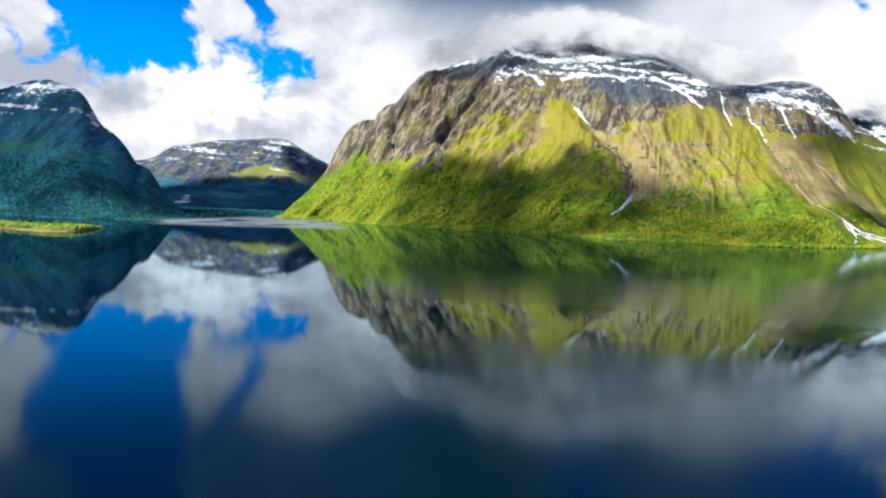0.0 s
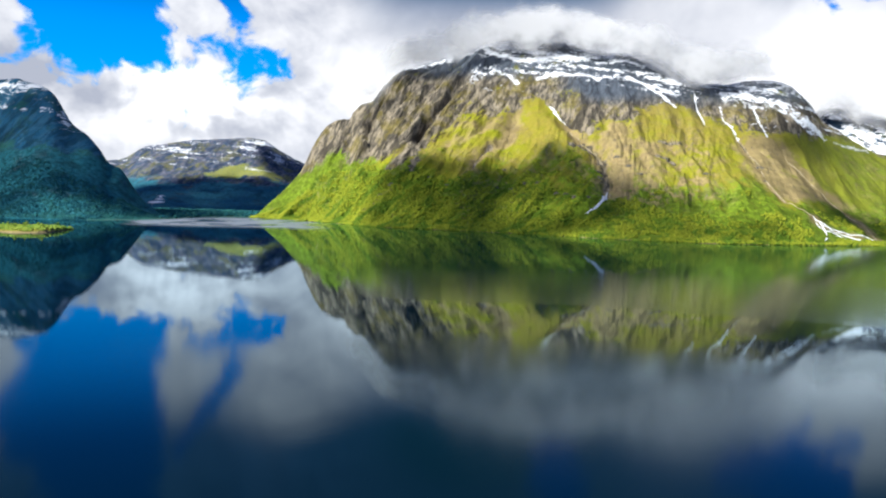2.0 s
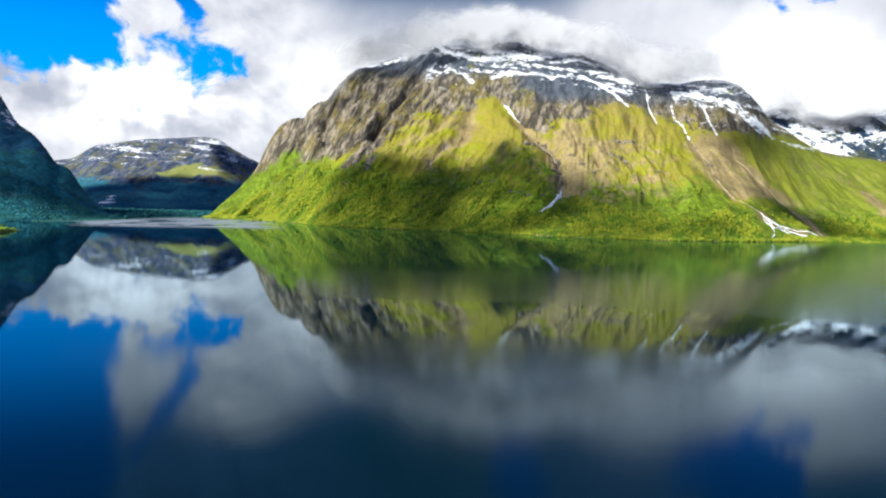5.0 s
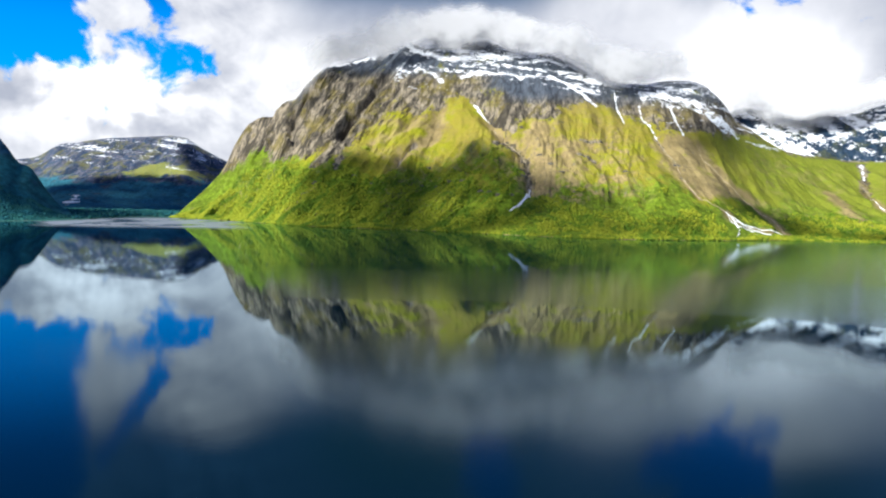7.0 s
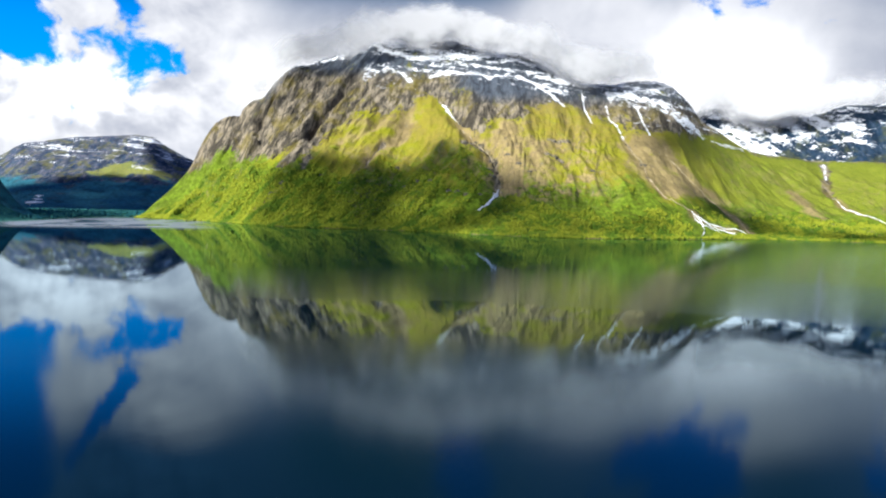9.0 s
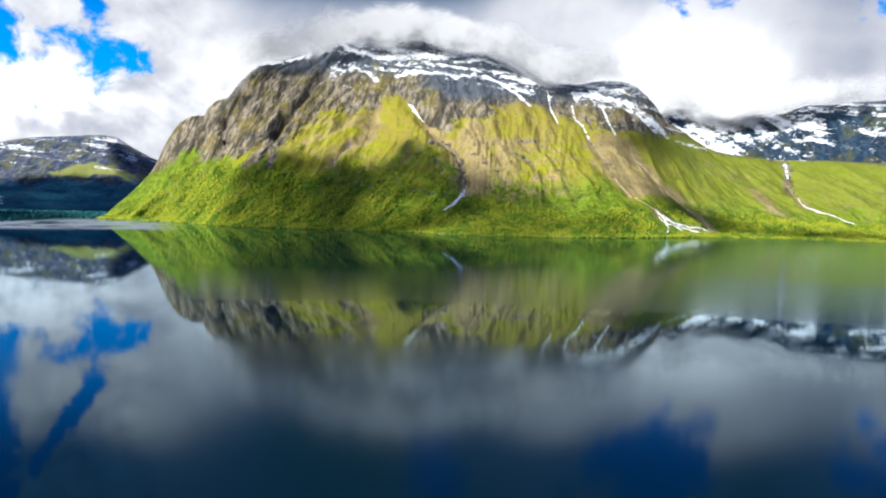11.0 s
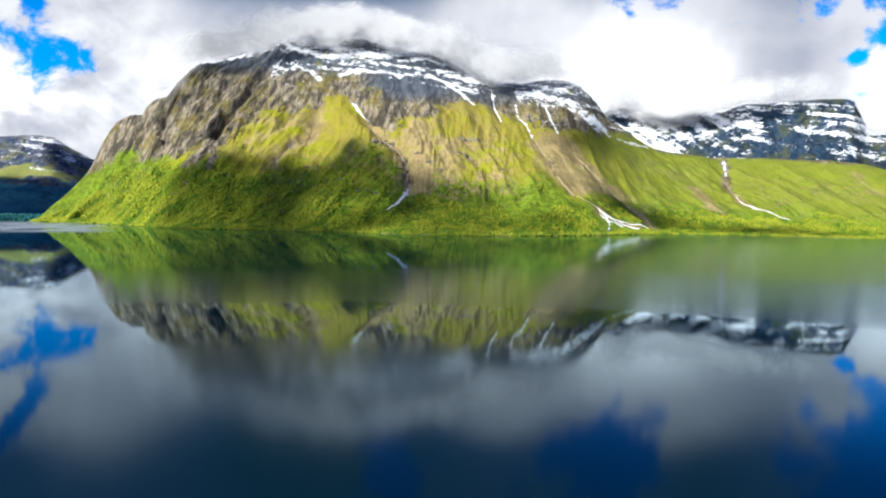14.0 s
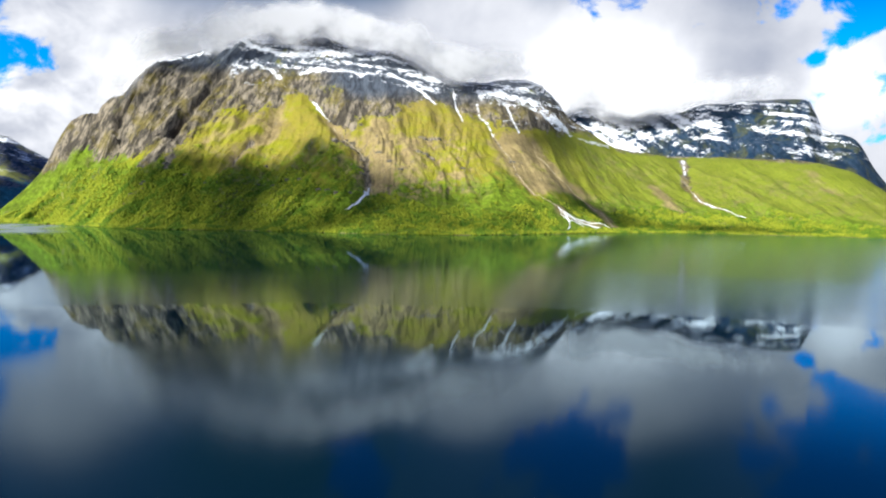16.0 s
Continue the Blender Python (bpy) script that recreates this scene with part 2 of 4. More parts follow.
# blue haze over the land is mixed into these rock, grass and wood colours
M_HAZE = terrain_material("hazy_mountain_cover", (0.022, 0.11, 0.09), (0.035, 0.12, 0.10), (0.015, 0.095, 0.18), (0.035, 0.12, 0.20),
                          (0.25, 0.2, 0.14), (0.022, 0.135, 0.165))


def water_material():
    """Still water with ruffled reaches: rougher towards the far shore and close by, glassy between."""
    m, n = material("lake_water")
    pos = n.add("ShaderNodeNewGeometry").outputs["Position"]
    sep = n.add("ShaderNodeSeparateXYZ")
    n.put(sep.inputs[0], pos)
    x, y = sep.outputs[0], sep.outputs[1]
    warp = n.math("SUBTRACT", n.noise(n.scaled(pos, 0.006, 0.006, 0.0), 1.0, 4.0, 0.6), 0.5)
    dist = n.math("SQRT", n.math("ADD", n.math("MULTIPLY", x, x), n.math("MULTIPLY", y, y)))
    az = n.math("MULTIPLY", n.math("ARCTAN2", x, y), 180 / math.pi)
    d = n.math("ADD", dist, n.math("MULTIPLY", n.math("MULTIPLY", warp, dist), 0.10))
    a = n.math("ADD", az, n.math("MULTIPLY", warp, 5.0))
    far = n.math("MULTIPLY", n.math("MULTIPLY", n.ramp(d, 525.0, 545.0), n.math("ADD", n.ramp(d, 700.0, 900.0, 1.0, 0.0), n.ramp(a, 13.0, 20.0, 0.10, 0.65), clamp=True)), n.ramp(a, -8.0, -3.0))
    near = n.math("MULTIPLY", n.ramp(d, 345.0, 425.0, 1.0, 0.0), n.math("MULTIPLY", n.ramp(a, -8.0, 0.0, 0.15, 1.0), n.ramp(a, 16.0, 26.0, 1.0, 0.6)))
    west = n.math("MULTIPLY", n.ramp(d, 330.0, 460.0, 1.0, 0.0), n.ramp(a, -16.0, -12.0, 1.0, 0.0))
    east = n.math("MULTIPLY", n.ramp(d, 520.0, 700.0), n.ramp(a, 27.0, 33.0))
    rough = n.math("ADD", n.math("MULTIPLY", far, 0.085), n.math("MULTIPLY", near, 0.09))
    rough = n.math("ADD", rough, n.math("ADD", n.math("MULTIPLY", west, 0.05), n.math("MULTIPLY", east, 0.06)))
    sheen = n.math("MULTIPLY", n.math("MULTIPLY", n.ramp(d, 1680.0, 1860.0), n.ramp(d, 2480.0, 2600.0, 1.0, 0.0)),
                   n.math("MULTIPLY", n.ramp(a, -20.5, -19.0), n.ramp(a, -9.0, -6.0, 1.0, 0.0)))
    gusts = n.ramp(n.noise(n.scaled(pos, 0.010, 0.004, 0.0), 1.0, 4.0, 0.6), 0.36, 0.50, 0.15, 1.0)
    sheen = n.math("MULTIPLY", sheen, gusts)
    rough = n.math("ADD", n.math("ADD", rough, 0.012), n.math("MULTIPLY", sheen, 0.13))
    ripple = n.noise(n.scaled(pos, 0.30, 0.30, 0.0), 1.0, 3.0, 0.6)
    swell = n.noise(n.scaled(pos, 0.025, 0.025, 0.0), 1.0, 2.0, 0.5)
    k = n.add("ShaderNodeBump")
    k.inputs["Strength"].default_value, k.inputs["Distance"].default_value = 0.03, 0.25
    n.put(k.inputs["Height"], n.math("ADD", ripple, n.math("MULTIPLY", swell, 2.0)))
    deep = n.add("ShaderNodeBsdfDiffuse")
    deep.inputs[0].default_value = (0.0004, 0.0055, 0.0105, 1)
    gloss = n.add("ShaderNodeBsdfGlossy")
    gloss.inputs[0].default_value = (0.72, 0.89, 1.0, 1)
    n.put(gloss.inputs["Roughness"], rough)
    n.put(gloss.inputs["Normal"], k.outputs[0])
    edge = n.add("ShaderNodeFresnel")
    edge.inputs[0].default_value = 1.24
    n.put(edge.inputs[1], k.outputs[0])
    both = n.add("ShaderNodeMixShader")
    n.put(both.inputs[0], edge.outputs[0])
    n.put(both.inputs[1], deep.outputs[0])
    n.put(both.inputs[2], gloss.outputs[0])
    # pale diffuse colour stands in for bright sky mirrored by ruffled water
    sky_sheen = n.add("ShaderNodeBsdfDiffuse")
    sky_sheen.inputs[0].default_value = (0.25, 0.28, 0.33, 1)
    whole = n.add("ShaderNodeMixShader")
    n.put(whole.inputs[0], n.math("MULTIPLY", sheen, 0.6))
    n.put(whole.inputs[1], both.outputs[0])
    n.put(whole.inputs[2], sky_sheen.outputs[0])
    o = n.add("ShaderNodeOutputMaterial")
    n.put(o.inputs[0], whole.outputs[0])
    return m


M_WATER = water_material()


def plain(name, color, color2, rough=0.9, scale=0.1):
    m, n = material(name)
    pos = n.add("ShaderNodeNewGeometry").outputs["Position"]
    k = n.noise(pos, scale, 5.0, 0.6)
    finish(n, n.mix(n.ramp(k, 0.35, 0.65), color, color2), rough, k, 0.3, 1.0, spec=0.1)
    return m


# ---- terrain forms ----
def lattice(ix, iy, seed):
    h = (ix.astype(np.int64) * 374761393 + iy.astype(np.int64) * 668265263 + seed * 982451653) & 0x7FFFFFFF
    h = ((h ^ (h >> 13)) * 1274126177) & 0x7FFFFFFF
    return ((h ^ (h >> 16)) & 0xFFFF) / 65535.0


def value_noise(x, y, seed):
    ix, iy = np.floor(x), np.floor(y)
    fx, fy = x - ix, y - iy
    fx, fy = fx * fx * fx * (fx * (fx * 6 - 15) + 10), fy * fy * fy * (fy * (fy * 6 - 15) + 10)
    a, b = lattice(ix, iy, seed), lattice(ix + 1, iy, seed)
    c, d = lattice(ix, iy + 1, seed), lattice(ix + 1, iy + 1, seed)
    return a + (b - a) * fx + (c - a) * fy + (a - b - c + d) * fx * fy


def fbm(x, y, octaves, seed, gain=0.5):
    total, amp, norm = 0.0, 1.0, 0.0
    for k in range(octaves):
        total = total + amp * value_noise(x * 2**k + 17.3 * k, y * 2**k - 9.1 * k, seed + k)
        norm += amp
        amp *= gain
    return total / norm


def ridged(x, y, octaves, seed, gain=0.5):
    total, amp, norm = 0.0, 1.0, 0.0
    for k in range(octaves):
        total = total + amp * (1 - np.abs(2 * value_noise(x * 2**k + 5.7 * k, y * 2**k + 3.3 * k, seed + k) - 1))
        norm += amp
        amp *= gain
    return total / norm


def along(x, nodes, col):
    """A smooth line through the nodes (first column: azimuth)."""
    xs, ys = np.array([r[0] for r in nodes], float), np.array([r[col] for r in nodes], float)
    m = np.gradient(ys, xs)
    x = np.clip(x, xs[0], xs[-1])
    i = np.clip(np.searchsorted(xs, x) - 1, 0, len(xs) - 2)
    h = xs[i + 1] - xs[i]
    t = (x - xs[i]) / h
    lim = lambda k: np.clip(m[k], -3 * np.abs(ys[i + 1] - ys[i]) / h, 3 * np.abs(ys[i + 1] - ys[i]) / h)
    return ((2 * t**3 - 3 * t**2 + 1) * ys[i] + (t**3 - 2 * t**2 + t) * h * lim(i)
            + (3 * t**2 - 2 * t**3) * ys[i + 1] + (t**3 - t**2) * h * lim(i + 1))


def smooth(x, a, b):
    t = np.clip((x - a) / (b - a), 0, 1)
    return t * t * (3 - 2 * t)


# rows: azimuth of the column from the middle of the lake, distance of the shore, breadth of the slope, crest angle
MAIN_WEST = [(-12.2, 2600, 40, -1.40), (-11.75, 2560, 60, -1.30), (-10.8, 2500, 140, -0.46), (-9.27, 2430, 270, 1.07), (-8.5, 2390, 330, 2.1),
        (-7.77, 2360, 390, 3.72), (-7.0, 2300, 430, 4.94), (-6.2, 2250, 470, 5.49), (-5.24, 2180, 520, 5.65),
        (-4.87, 2150, 540, 6.4), (-3.7, 2080, 590, 7.06), (-2.93, 2050, 620, 8.07), (-1.77, 2010, 670, 9.09),
        (-0.4, 1990, 720, 9.6), (2, 1970, 800, 10.4), (5.9, 1930, 880, 11.2)]
MAIN_EAST = [(9.4, 1860, 940, 11.35), (12.2, 1810, 960, 10.75),
        (14.1, 1790, 960, 10.6), (15.8, 1780, 950, 9.9), (17.8, 1780, 940, 8.95), (20.4, 1800, 930, 8.6), (22.5, 1850, 920, 8.85),
        (24.3, 1900, 900, 8.5), (25.5, 1940, 860, 7.6), (26.6, 1980, 820, 6.2), (27.7, 2040, 800, 5.5), (29.3, 2120, 780, 4.4),
        (32.4, 2210, 760, 3.65), (38, 2270, 760, 3.4), (43.1, 2270, 740, 2.9), (44.7, 2270, 720, 2.4), (47, 2260, 640, 0.9),
        (50, 2250, 540, 0.2), (56, 2230, 300, -0.8)]
MAIN = MAIN_WEST + MAIN_EAST
PROFILE = [(0, 0), (0.06, 0.018), (0.25, 0.14), (0.5, 0.38), (0.7, 0.62), (0.85, 0.83), (0.95, 0.96), (1.0, 1.0), (1.06, 1.01), (1.3, 0.80),
           (1.6, 0.4), (2.0, -0.05)]
LEFT = [(-62, 2300, 700, 3.0), (-45, 2250, 900, 5.5), (-36, 2200, 950, 5.2), (-32, 2150, 900, 5.0), (-29.2, 2100, 850, 5.9), (-27.7, 2050, 800, 6.5), (-26.4, 2000, 760, 6.8),
        (-25.7, 1980, 740, 6.65), (-24.4, 1960, 680, 6.0), (-23.4, 1960, 600, 4.35), (-22.35, 1980, 520, 3.5), (-21.7, 2000, 460, 2.7),
        (-21.2, 2020, 420, 1.95), (-20.4, 2060, 360, 1.5), (-19.7, 2100, 290, 0.45), (-18.9, 2160, 200, -0.65), (-18.2, 2220, 120, -1.2),
        (-17.5, 2260, 60, -1.6)]
FAR = [(-34, 3600, 900, 1.5), (-26, 3400, 1000, 1.8), (-22, 3300, 1100, 1.9), (-21.1, 3280, 1120, 2.05), (-20, 3250, 1150, 2.3), (-18.8, 3220, 1180, 3.06), (-17.7, 3200, 1200, 3.3),
       (-15.5, 3180, 1220, 3.72), (-14, 3180, 1220, 3.85), (-11, 3180, 1200, 4.0), (-9.9, 3200, 1180, 3.3), (-8.7, 3220, 1150, 2.7),
       (-6, 3250, 1100, 1.5), (0, 3300, 900, 0.5)]
RIGHT = [(22, 2900, 900, 4.0), (25, 2880, 900, 6.0), (27.3, 2860, 900, 6.95), (28.1, 2860, 900, 6.8), (30.4, 2850, 880, 6.4), (32.3, 2850, 860, 6.45),
         (34.2, 2850, 860, 6.6), (35, 2850, 860, 6.9), (37.5, 2850, 860, 7.0), (40.6, 2850, 860, 7.1), (41.8, 2850, 860, 6.95),
         (42.2, 2850, 860, 6.2), (42.6, 2850, 860, 5.3), (44, 2860, 820, 4.75), (44.7, 2860, 780, 4.3), (45.7, 2880, 700, 2.6),
         (47, 2900, 600, 1.1), (50, 2900, 500, 0.0)]


def base_form(nodes, az, v, eye=65.0):
    """Distance, height and crest height of the smooth form at azimuth az, v from 0 at the shore to 1 at the crest."""
    s, w, e = along(az, nodes, 1), along(az, nodes, 2), along(az, nodes, 3)
    top = eye + (s + w) * np.tan(np.radians(e))
    d = s + w * v
    return d, top * along(v, PROFILE, 1), top


# ---- terrain meshes ----
def sheet(name, x, y, z, mat, weights=None):
    """A grid mesh with smooth shading and weights for its material."""
    rows, cols = x.shape
    me = bpy.data.meshes.new(name)
    me.vertices.add(rows * cols)
    me.vertices.foreach_set("co", np.stack([x, y, z], -1).astype(np.float32).ravel())
    i = np.arange(rows * cols).reshape(rows, cols)
    quads = np.stack([i[:-1, :-1], i[:-1, 1:], i[1:, 1:], i[1:, :-1]], -1).reshape(-1, 4).astype(np.int32)
    me.loops.add(quads.size)
    me.loops.foreach_set("vertex_index", quads.ravel())
    me.polygons.add(len(quads))
    me.polygons.foreach_set("loop_start", np.arange(0, quads.size, 4, dtype=np.int32))
    me.polygons.foreach_set("use_smooth", np.ones(len(quads), dtype=bool))
    me.update()
    for key, w in (weights or {}).items():
        a = me.attributes.new(key, "FLOAT", "POINT")
        a.data.foreach_set("value", np.clip(w, 0, 1).astype(np.float32).ravel())
    me.materials.append(mat)
    return new(name, me)


def massif(nodes, az0, az1, na, nv, seed, rough, flute, vmax=2.0, tilt=0.0):
    """Grid of a mountain side: azimuths, v, places and heights with gullies and buttresses."""
    az = np.linspace(az0, az1, na)[None, :] * np.ones((nv, 1))
    t = np.linspace(0, 1, nv)
    v = np.where(t < 0.9, t / 0.9 * 1.08, 1.08 + (t - 0.9) / 0.1 * (vmax - 1.08))[:, None] * np.ones((1, na))
    d, z, top = base_form(nodes, az, v)
    arc = np.radians(az) * 2200.0
    down = d + tilt * arc
    body = np.sin(np.pi * np.clip(v, 0, 1.0)) ** 0.7 * smooth(v, 0.0, 0.12)
    wx = arc + 60 * (fbm(arc / 260, down / 260, 3, seed + 40) - 0.5)
    wy = down + 60 * (fbm(arc / 260, down / 260, 3, seed + 50) - 0.5)
    big = ridged(wx / 330, wy / 900, 3, seed) - 0.6
    slant = -0.35 + 0.7 * smooth(az, 3, 17)
    gul = ridged((wx + slant * (wy - 2400)) / 90, wy / 420, 4, seed + 7) - 0.6
    lump = fbm(wx / 45, wy / 45, 5, seed + 13, 0.55) - 0.5
    scale = top / 600.0
    z = z + scale * body * (rough * big + flute * gul * smooth(v, 0.04, 0.45) + 18 * lump)
    crag = fbm(arc / 38, np.zeros_like(arc) + seed, 4, seed + 21, 0.6) - 0.5
    z = z + 16 * scale * crag * smooth(v, 0.8, 1.0) * (v < 1.5)
    z = np.where(v <= 0.0, -4.0, z)
    return az, v, d, z, top


def place(az, d):
    return d * np.sin(np.radians(az)), d * np.cos(np.radians(az))


def steepness(d, z, az):
    gz = np.gradient(z, axis=0) / np.maximum(np.gradient(d, axis=0), 0.1)
    gx = np.gradient(z, axis=1) / np.maximum(np.gradient(np.radians(az), axis=1) * d, 0.1)
    return np.sqrt(gz**2 + gx**2)


# lines on the main mountain: azimuth and v (0 shore, 1 crest) of their nodes
SNOW_GULLY = [(8.68, 0.742), (8.80, 0.688), (9.50, 0.648), (10.31, 0.611)]
STONE_GULLY = [(10.31, 0.611), (11.15, 0.534), (12.34, 0.490), (12.79, 0.397), (12.96, 0.328)]
WATERFALL = [(12.96, 0.335), (12.70, 0.280), (12.14, 0.227), (11.57, 0.192)]
THREAD = [(18.54, 0.922), (18.80, 0.814), (19.35, 0.742)]
LONG_GULLY = [(20.27, 0.853), (20.49, 0.784), (21.05, 0.741), (21.55, 0.67), (22.19, 0.593), (22.92, 0.52), (23.32, 0.446), (24.05, 0.376), (24.58, 0.336)]
DELTA_STREAM = [(24.58, 0.336), (25.3, 0.29), (26.28, 0.267), (26.89, 0.203), (28.27, 0.155), (29.26, 0.109)]
DELTA_ARM = [(26.89, 0.203), (27.17, 0.13), (27.10, 0.055)]
SIDE_GULLY = [(24.3, 0.66), (24.61, 0.588), (26.63, 0.507), (29.03, 0.326), (30.42, 0.131)]
EAST_GULLY = [(34.28, 1.0), (34.48, 0.827), (34.58, 0.709), (34.89, 0.635)]
EAST_STREAM = [(34.89, 0.635), (35.65, 0.485), (36.94, 0.40), (38.57, 0.323)]
PALE_RAVINE = [(6.54, 0.662), (5.83, 0.535), (4.29, 0.46), (3.14, 0.38)]
CLEFT = [(0.08, 0.73), (-0.21, 0.658), (-0.5, 0.572)]
LONG_CLEFT = [(3.01, 0.854), (1.93, 0.798), (1.2, 0.749), (-0.06, 0.67), (-0.9, 0.608)]
WEST_CLEFT = [(-2.82, 0.917), (-3.56, 0.856), (-4.1, 0.706)]
DARK_RAVINE = [(4.75, 0.50), (3.96, 0.448), (3.39, 0.394)]
# strokes of cover: nodes, half width in metres, weight
SNOW_LINES = [([(-0.8, 1.0), (1.2, 0.957), (4.0, 0.92), (6.0, 0.892), (8.0, 0.875), (10.7, 0.905), (13.0, 0.965)], 14, 0.78),
              ([(3.2, 0.80), (3.7, 0.808), (4.8, 0.84), (5.8, 0.82), (6.5, 0.778)], 9, 0.5),
              ([(8.0, 0.80), (9.6, 0.816), (11.9, 0.829), (13.4, 0.855), (15.3, 0.85), (17.2, 0.856)], 8, 0.8),
              ([(12.0, 0.90), (14.0, 0.93), (16.0, 0.96), (17.8, 0.98)], 9, 0.75),
              ([(15.3, 0.85), (16.4, 0.81), (17.3, 0.79)], 7, 0.7),
              ([(20.75, 0.90), (22.0, 0.87), (23.2, 0.85), (24.4, 0.85), (25.6, 0.84), (26.3, 0.86)], 26, 0.72),
              ([(18.8, 0.99), (20.4, 0.97), (22.5, 0.97), (24.3, 0.98)], 15, 0.62),
              ([(22.4, 0.80), (22.8, 0.74), (23.3, 0.68)], 3, 0.65),
              ([(24.9, 0.83), (25.8, 0.80), (26.4, 0.84)], 5, 0.7),
              (SNOW_GULLY[1:3], 4.5, 0.85), (LONG_GULLY[:4], 2.6, 0.75), (THREAD, 2.6, 0.8),
              (EAST_GULLY[:2], 5.5, 0.65)]
SCREE_LINES = [(STONE_GULLY, 26, 0.9), (PALE_RAVINE, 24, 0.8), ([(22.4, 0.62), (23.6, 0.50), (25.2, 0.40)], 50, 1.0),
               ([(23.6, 0.64), (25.4, 0.53), (27.2, 0.43)], 44, 0.95), (SIDE_GULLY, 12, 0.9), (LONG_GULLY[3:], 10, 0.9),
               ([(32.45, 0.63), (33.2, 0.51), (34.4, 0.31)], 20, 0.7), (DELTA_STREAM[2:], 18, 0.7), (EAST_STREAM, 12, 0.7),
               ([(13.5, 0.62), (13.8, 0.45), (13.9, 0.34)], 46, 0.9), ([(15.4, 0.57), (15.9, 0.38)], 40, 0.75), ([(5.1, 0.62), (3.1, 0.535), (1.6, 0.52)], 24, 0.7),
               ([(-2.6, 0.30), (-3.6, 0.22), (-4.6, 0.17)], 11, 0.75), ([(2.0, 0.62), (4.0, 0.57), (6.4, 0.60)], 26, 0.6),
               ([(1.2, 0.50), (3.0, 0.42), (3.6, 0.36)], 20, 0.5), ([(42.0, 0.85), (43.5, 0.70)], 26, 0.5)]
ROCK_LINES = [(DARK_RAVINE, 6, 0.9), ([(12.3, 0.70), (13.4, 0.66), (14.5, 0.68)], 30, 0.7), ([(16.4, 0.60), (17.8, 0.605)], 8, 0.8), ([(11.1, 0.54), (11.6, 0.49)], 10, 1.0),
              (STONE_GULLY[1:], 16, 0.75), ([(10.4, 0.50), (11.0, 0.52), (11.5, 0.49)], 14, 0.9), ([(16.3, 0.53), (17.4, 0.52)], 9, 0.75),
              ([(8.62, 0.80), (8.72, 0.70)], 9, 0.9), ([(9.6, 0.27), (10.6, 0.25)], 8, 0.55), ([(-0.9, 0.40), (-0.5, 0.47)], 15, 0.6),
              (EAST_GULLY, 13, 0.8), (LONG_GULLY[3:6], 6, 0.6)]
CARVED = [(SNOW_GULLY, 26, 14), (STONE_GULLY, 28, 20), (LONG_GULLY, 22, 12), (SIDE_GULLY, 20, 9), (EAST_GULLY, 26, 14), (PALE_RAVINE, 22, 12), (THREAD, 14, 7),
          (CLEFT, 12, 20), (LONG_CLEFT, 12, 26), (WEST_CLEFT, 12, 26), (DARK_RAVINE, 7, 14)]


def stroke(az, v, nodes, half, span=850.0, ragged=0.0):
    """1 on the line, falling to 0.5 at half metres from it and on to nothing."""
    px, py = np.radians(az) * 2300.0, v * span * 1.2
    far = np.full(az.shape, 1e9)
    for (a0, v0), (a1, v1) in zip(nodes, nodes[1:]):
        ax, ay = math.radians(a0) * 2300, v0 * span * 1.2
        bx, by = math.radians(a1) * 2300 - ax, v1 * span * 1.2 - ay
        t = np.clip(((px - ax) * bx + (py - ay) * by) / (bx * bx + by * by), 0, 1)
        far = np.minimum(far, np.hypot(px - ax - t * bx, py - ay - t * by))
    if not np.isscalar(ragged):
        far = far + ragged * half
    return np.exp(-0.7 * (np.maximum(far, 0) / half) ** 2)


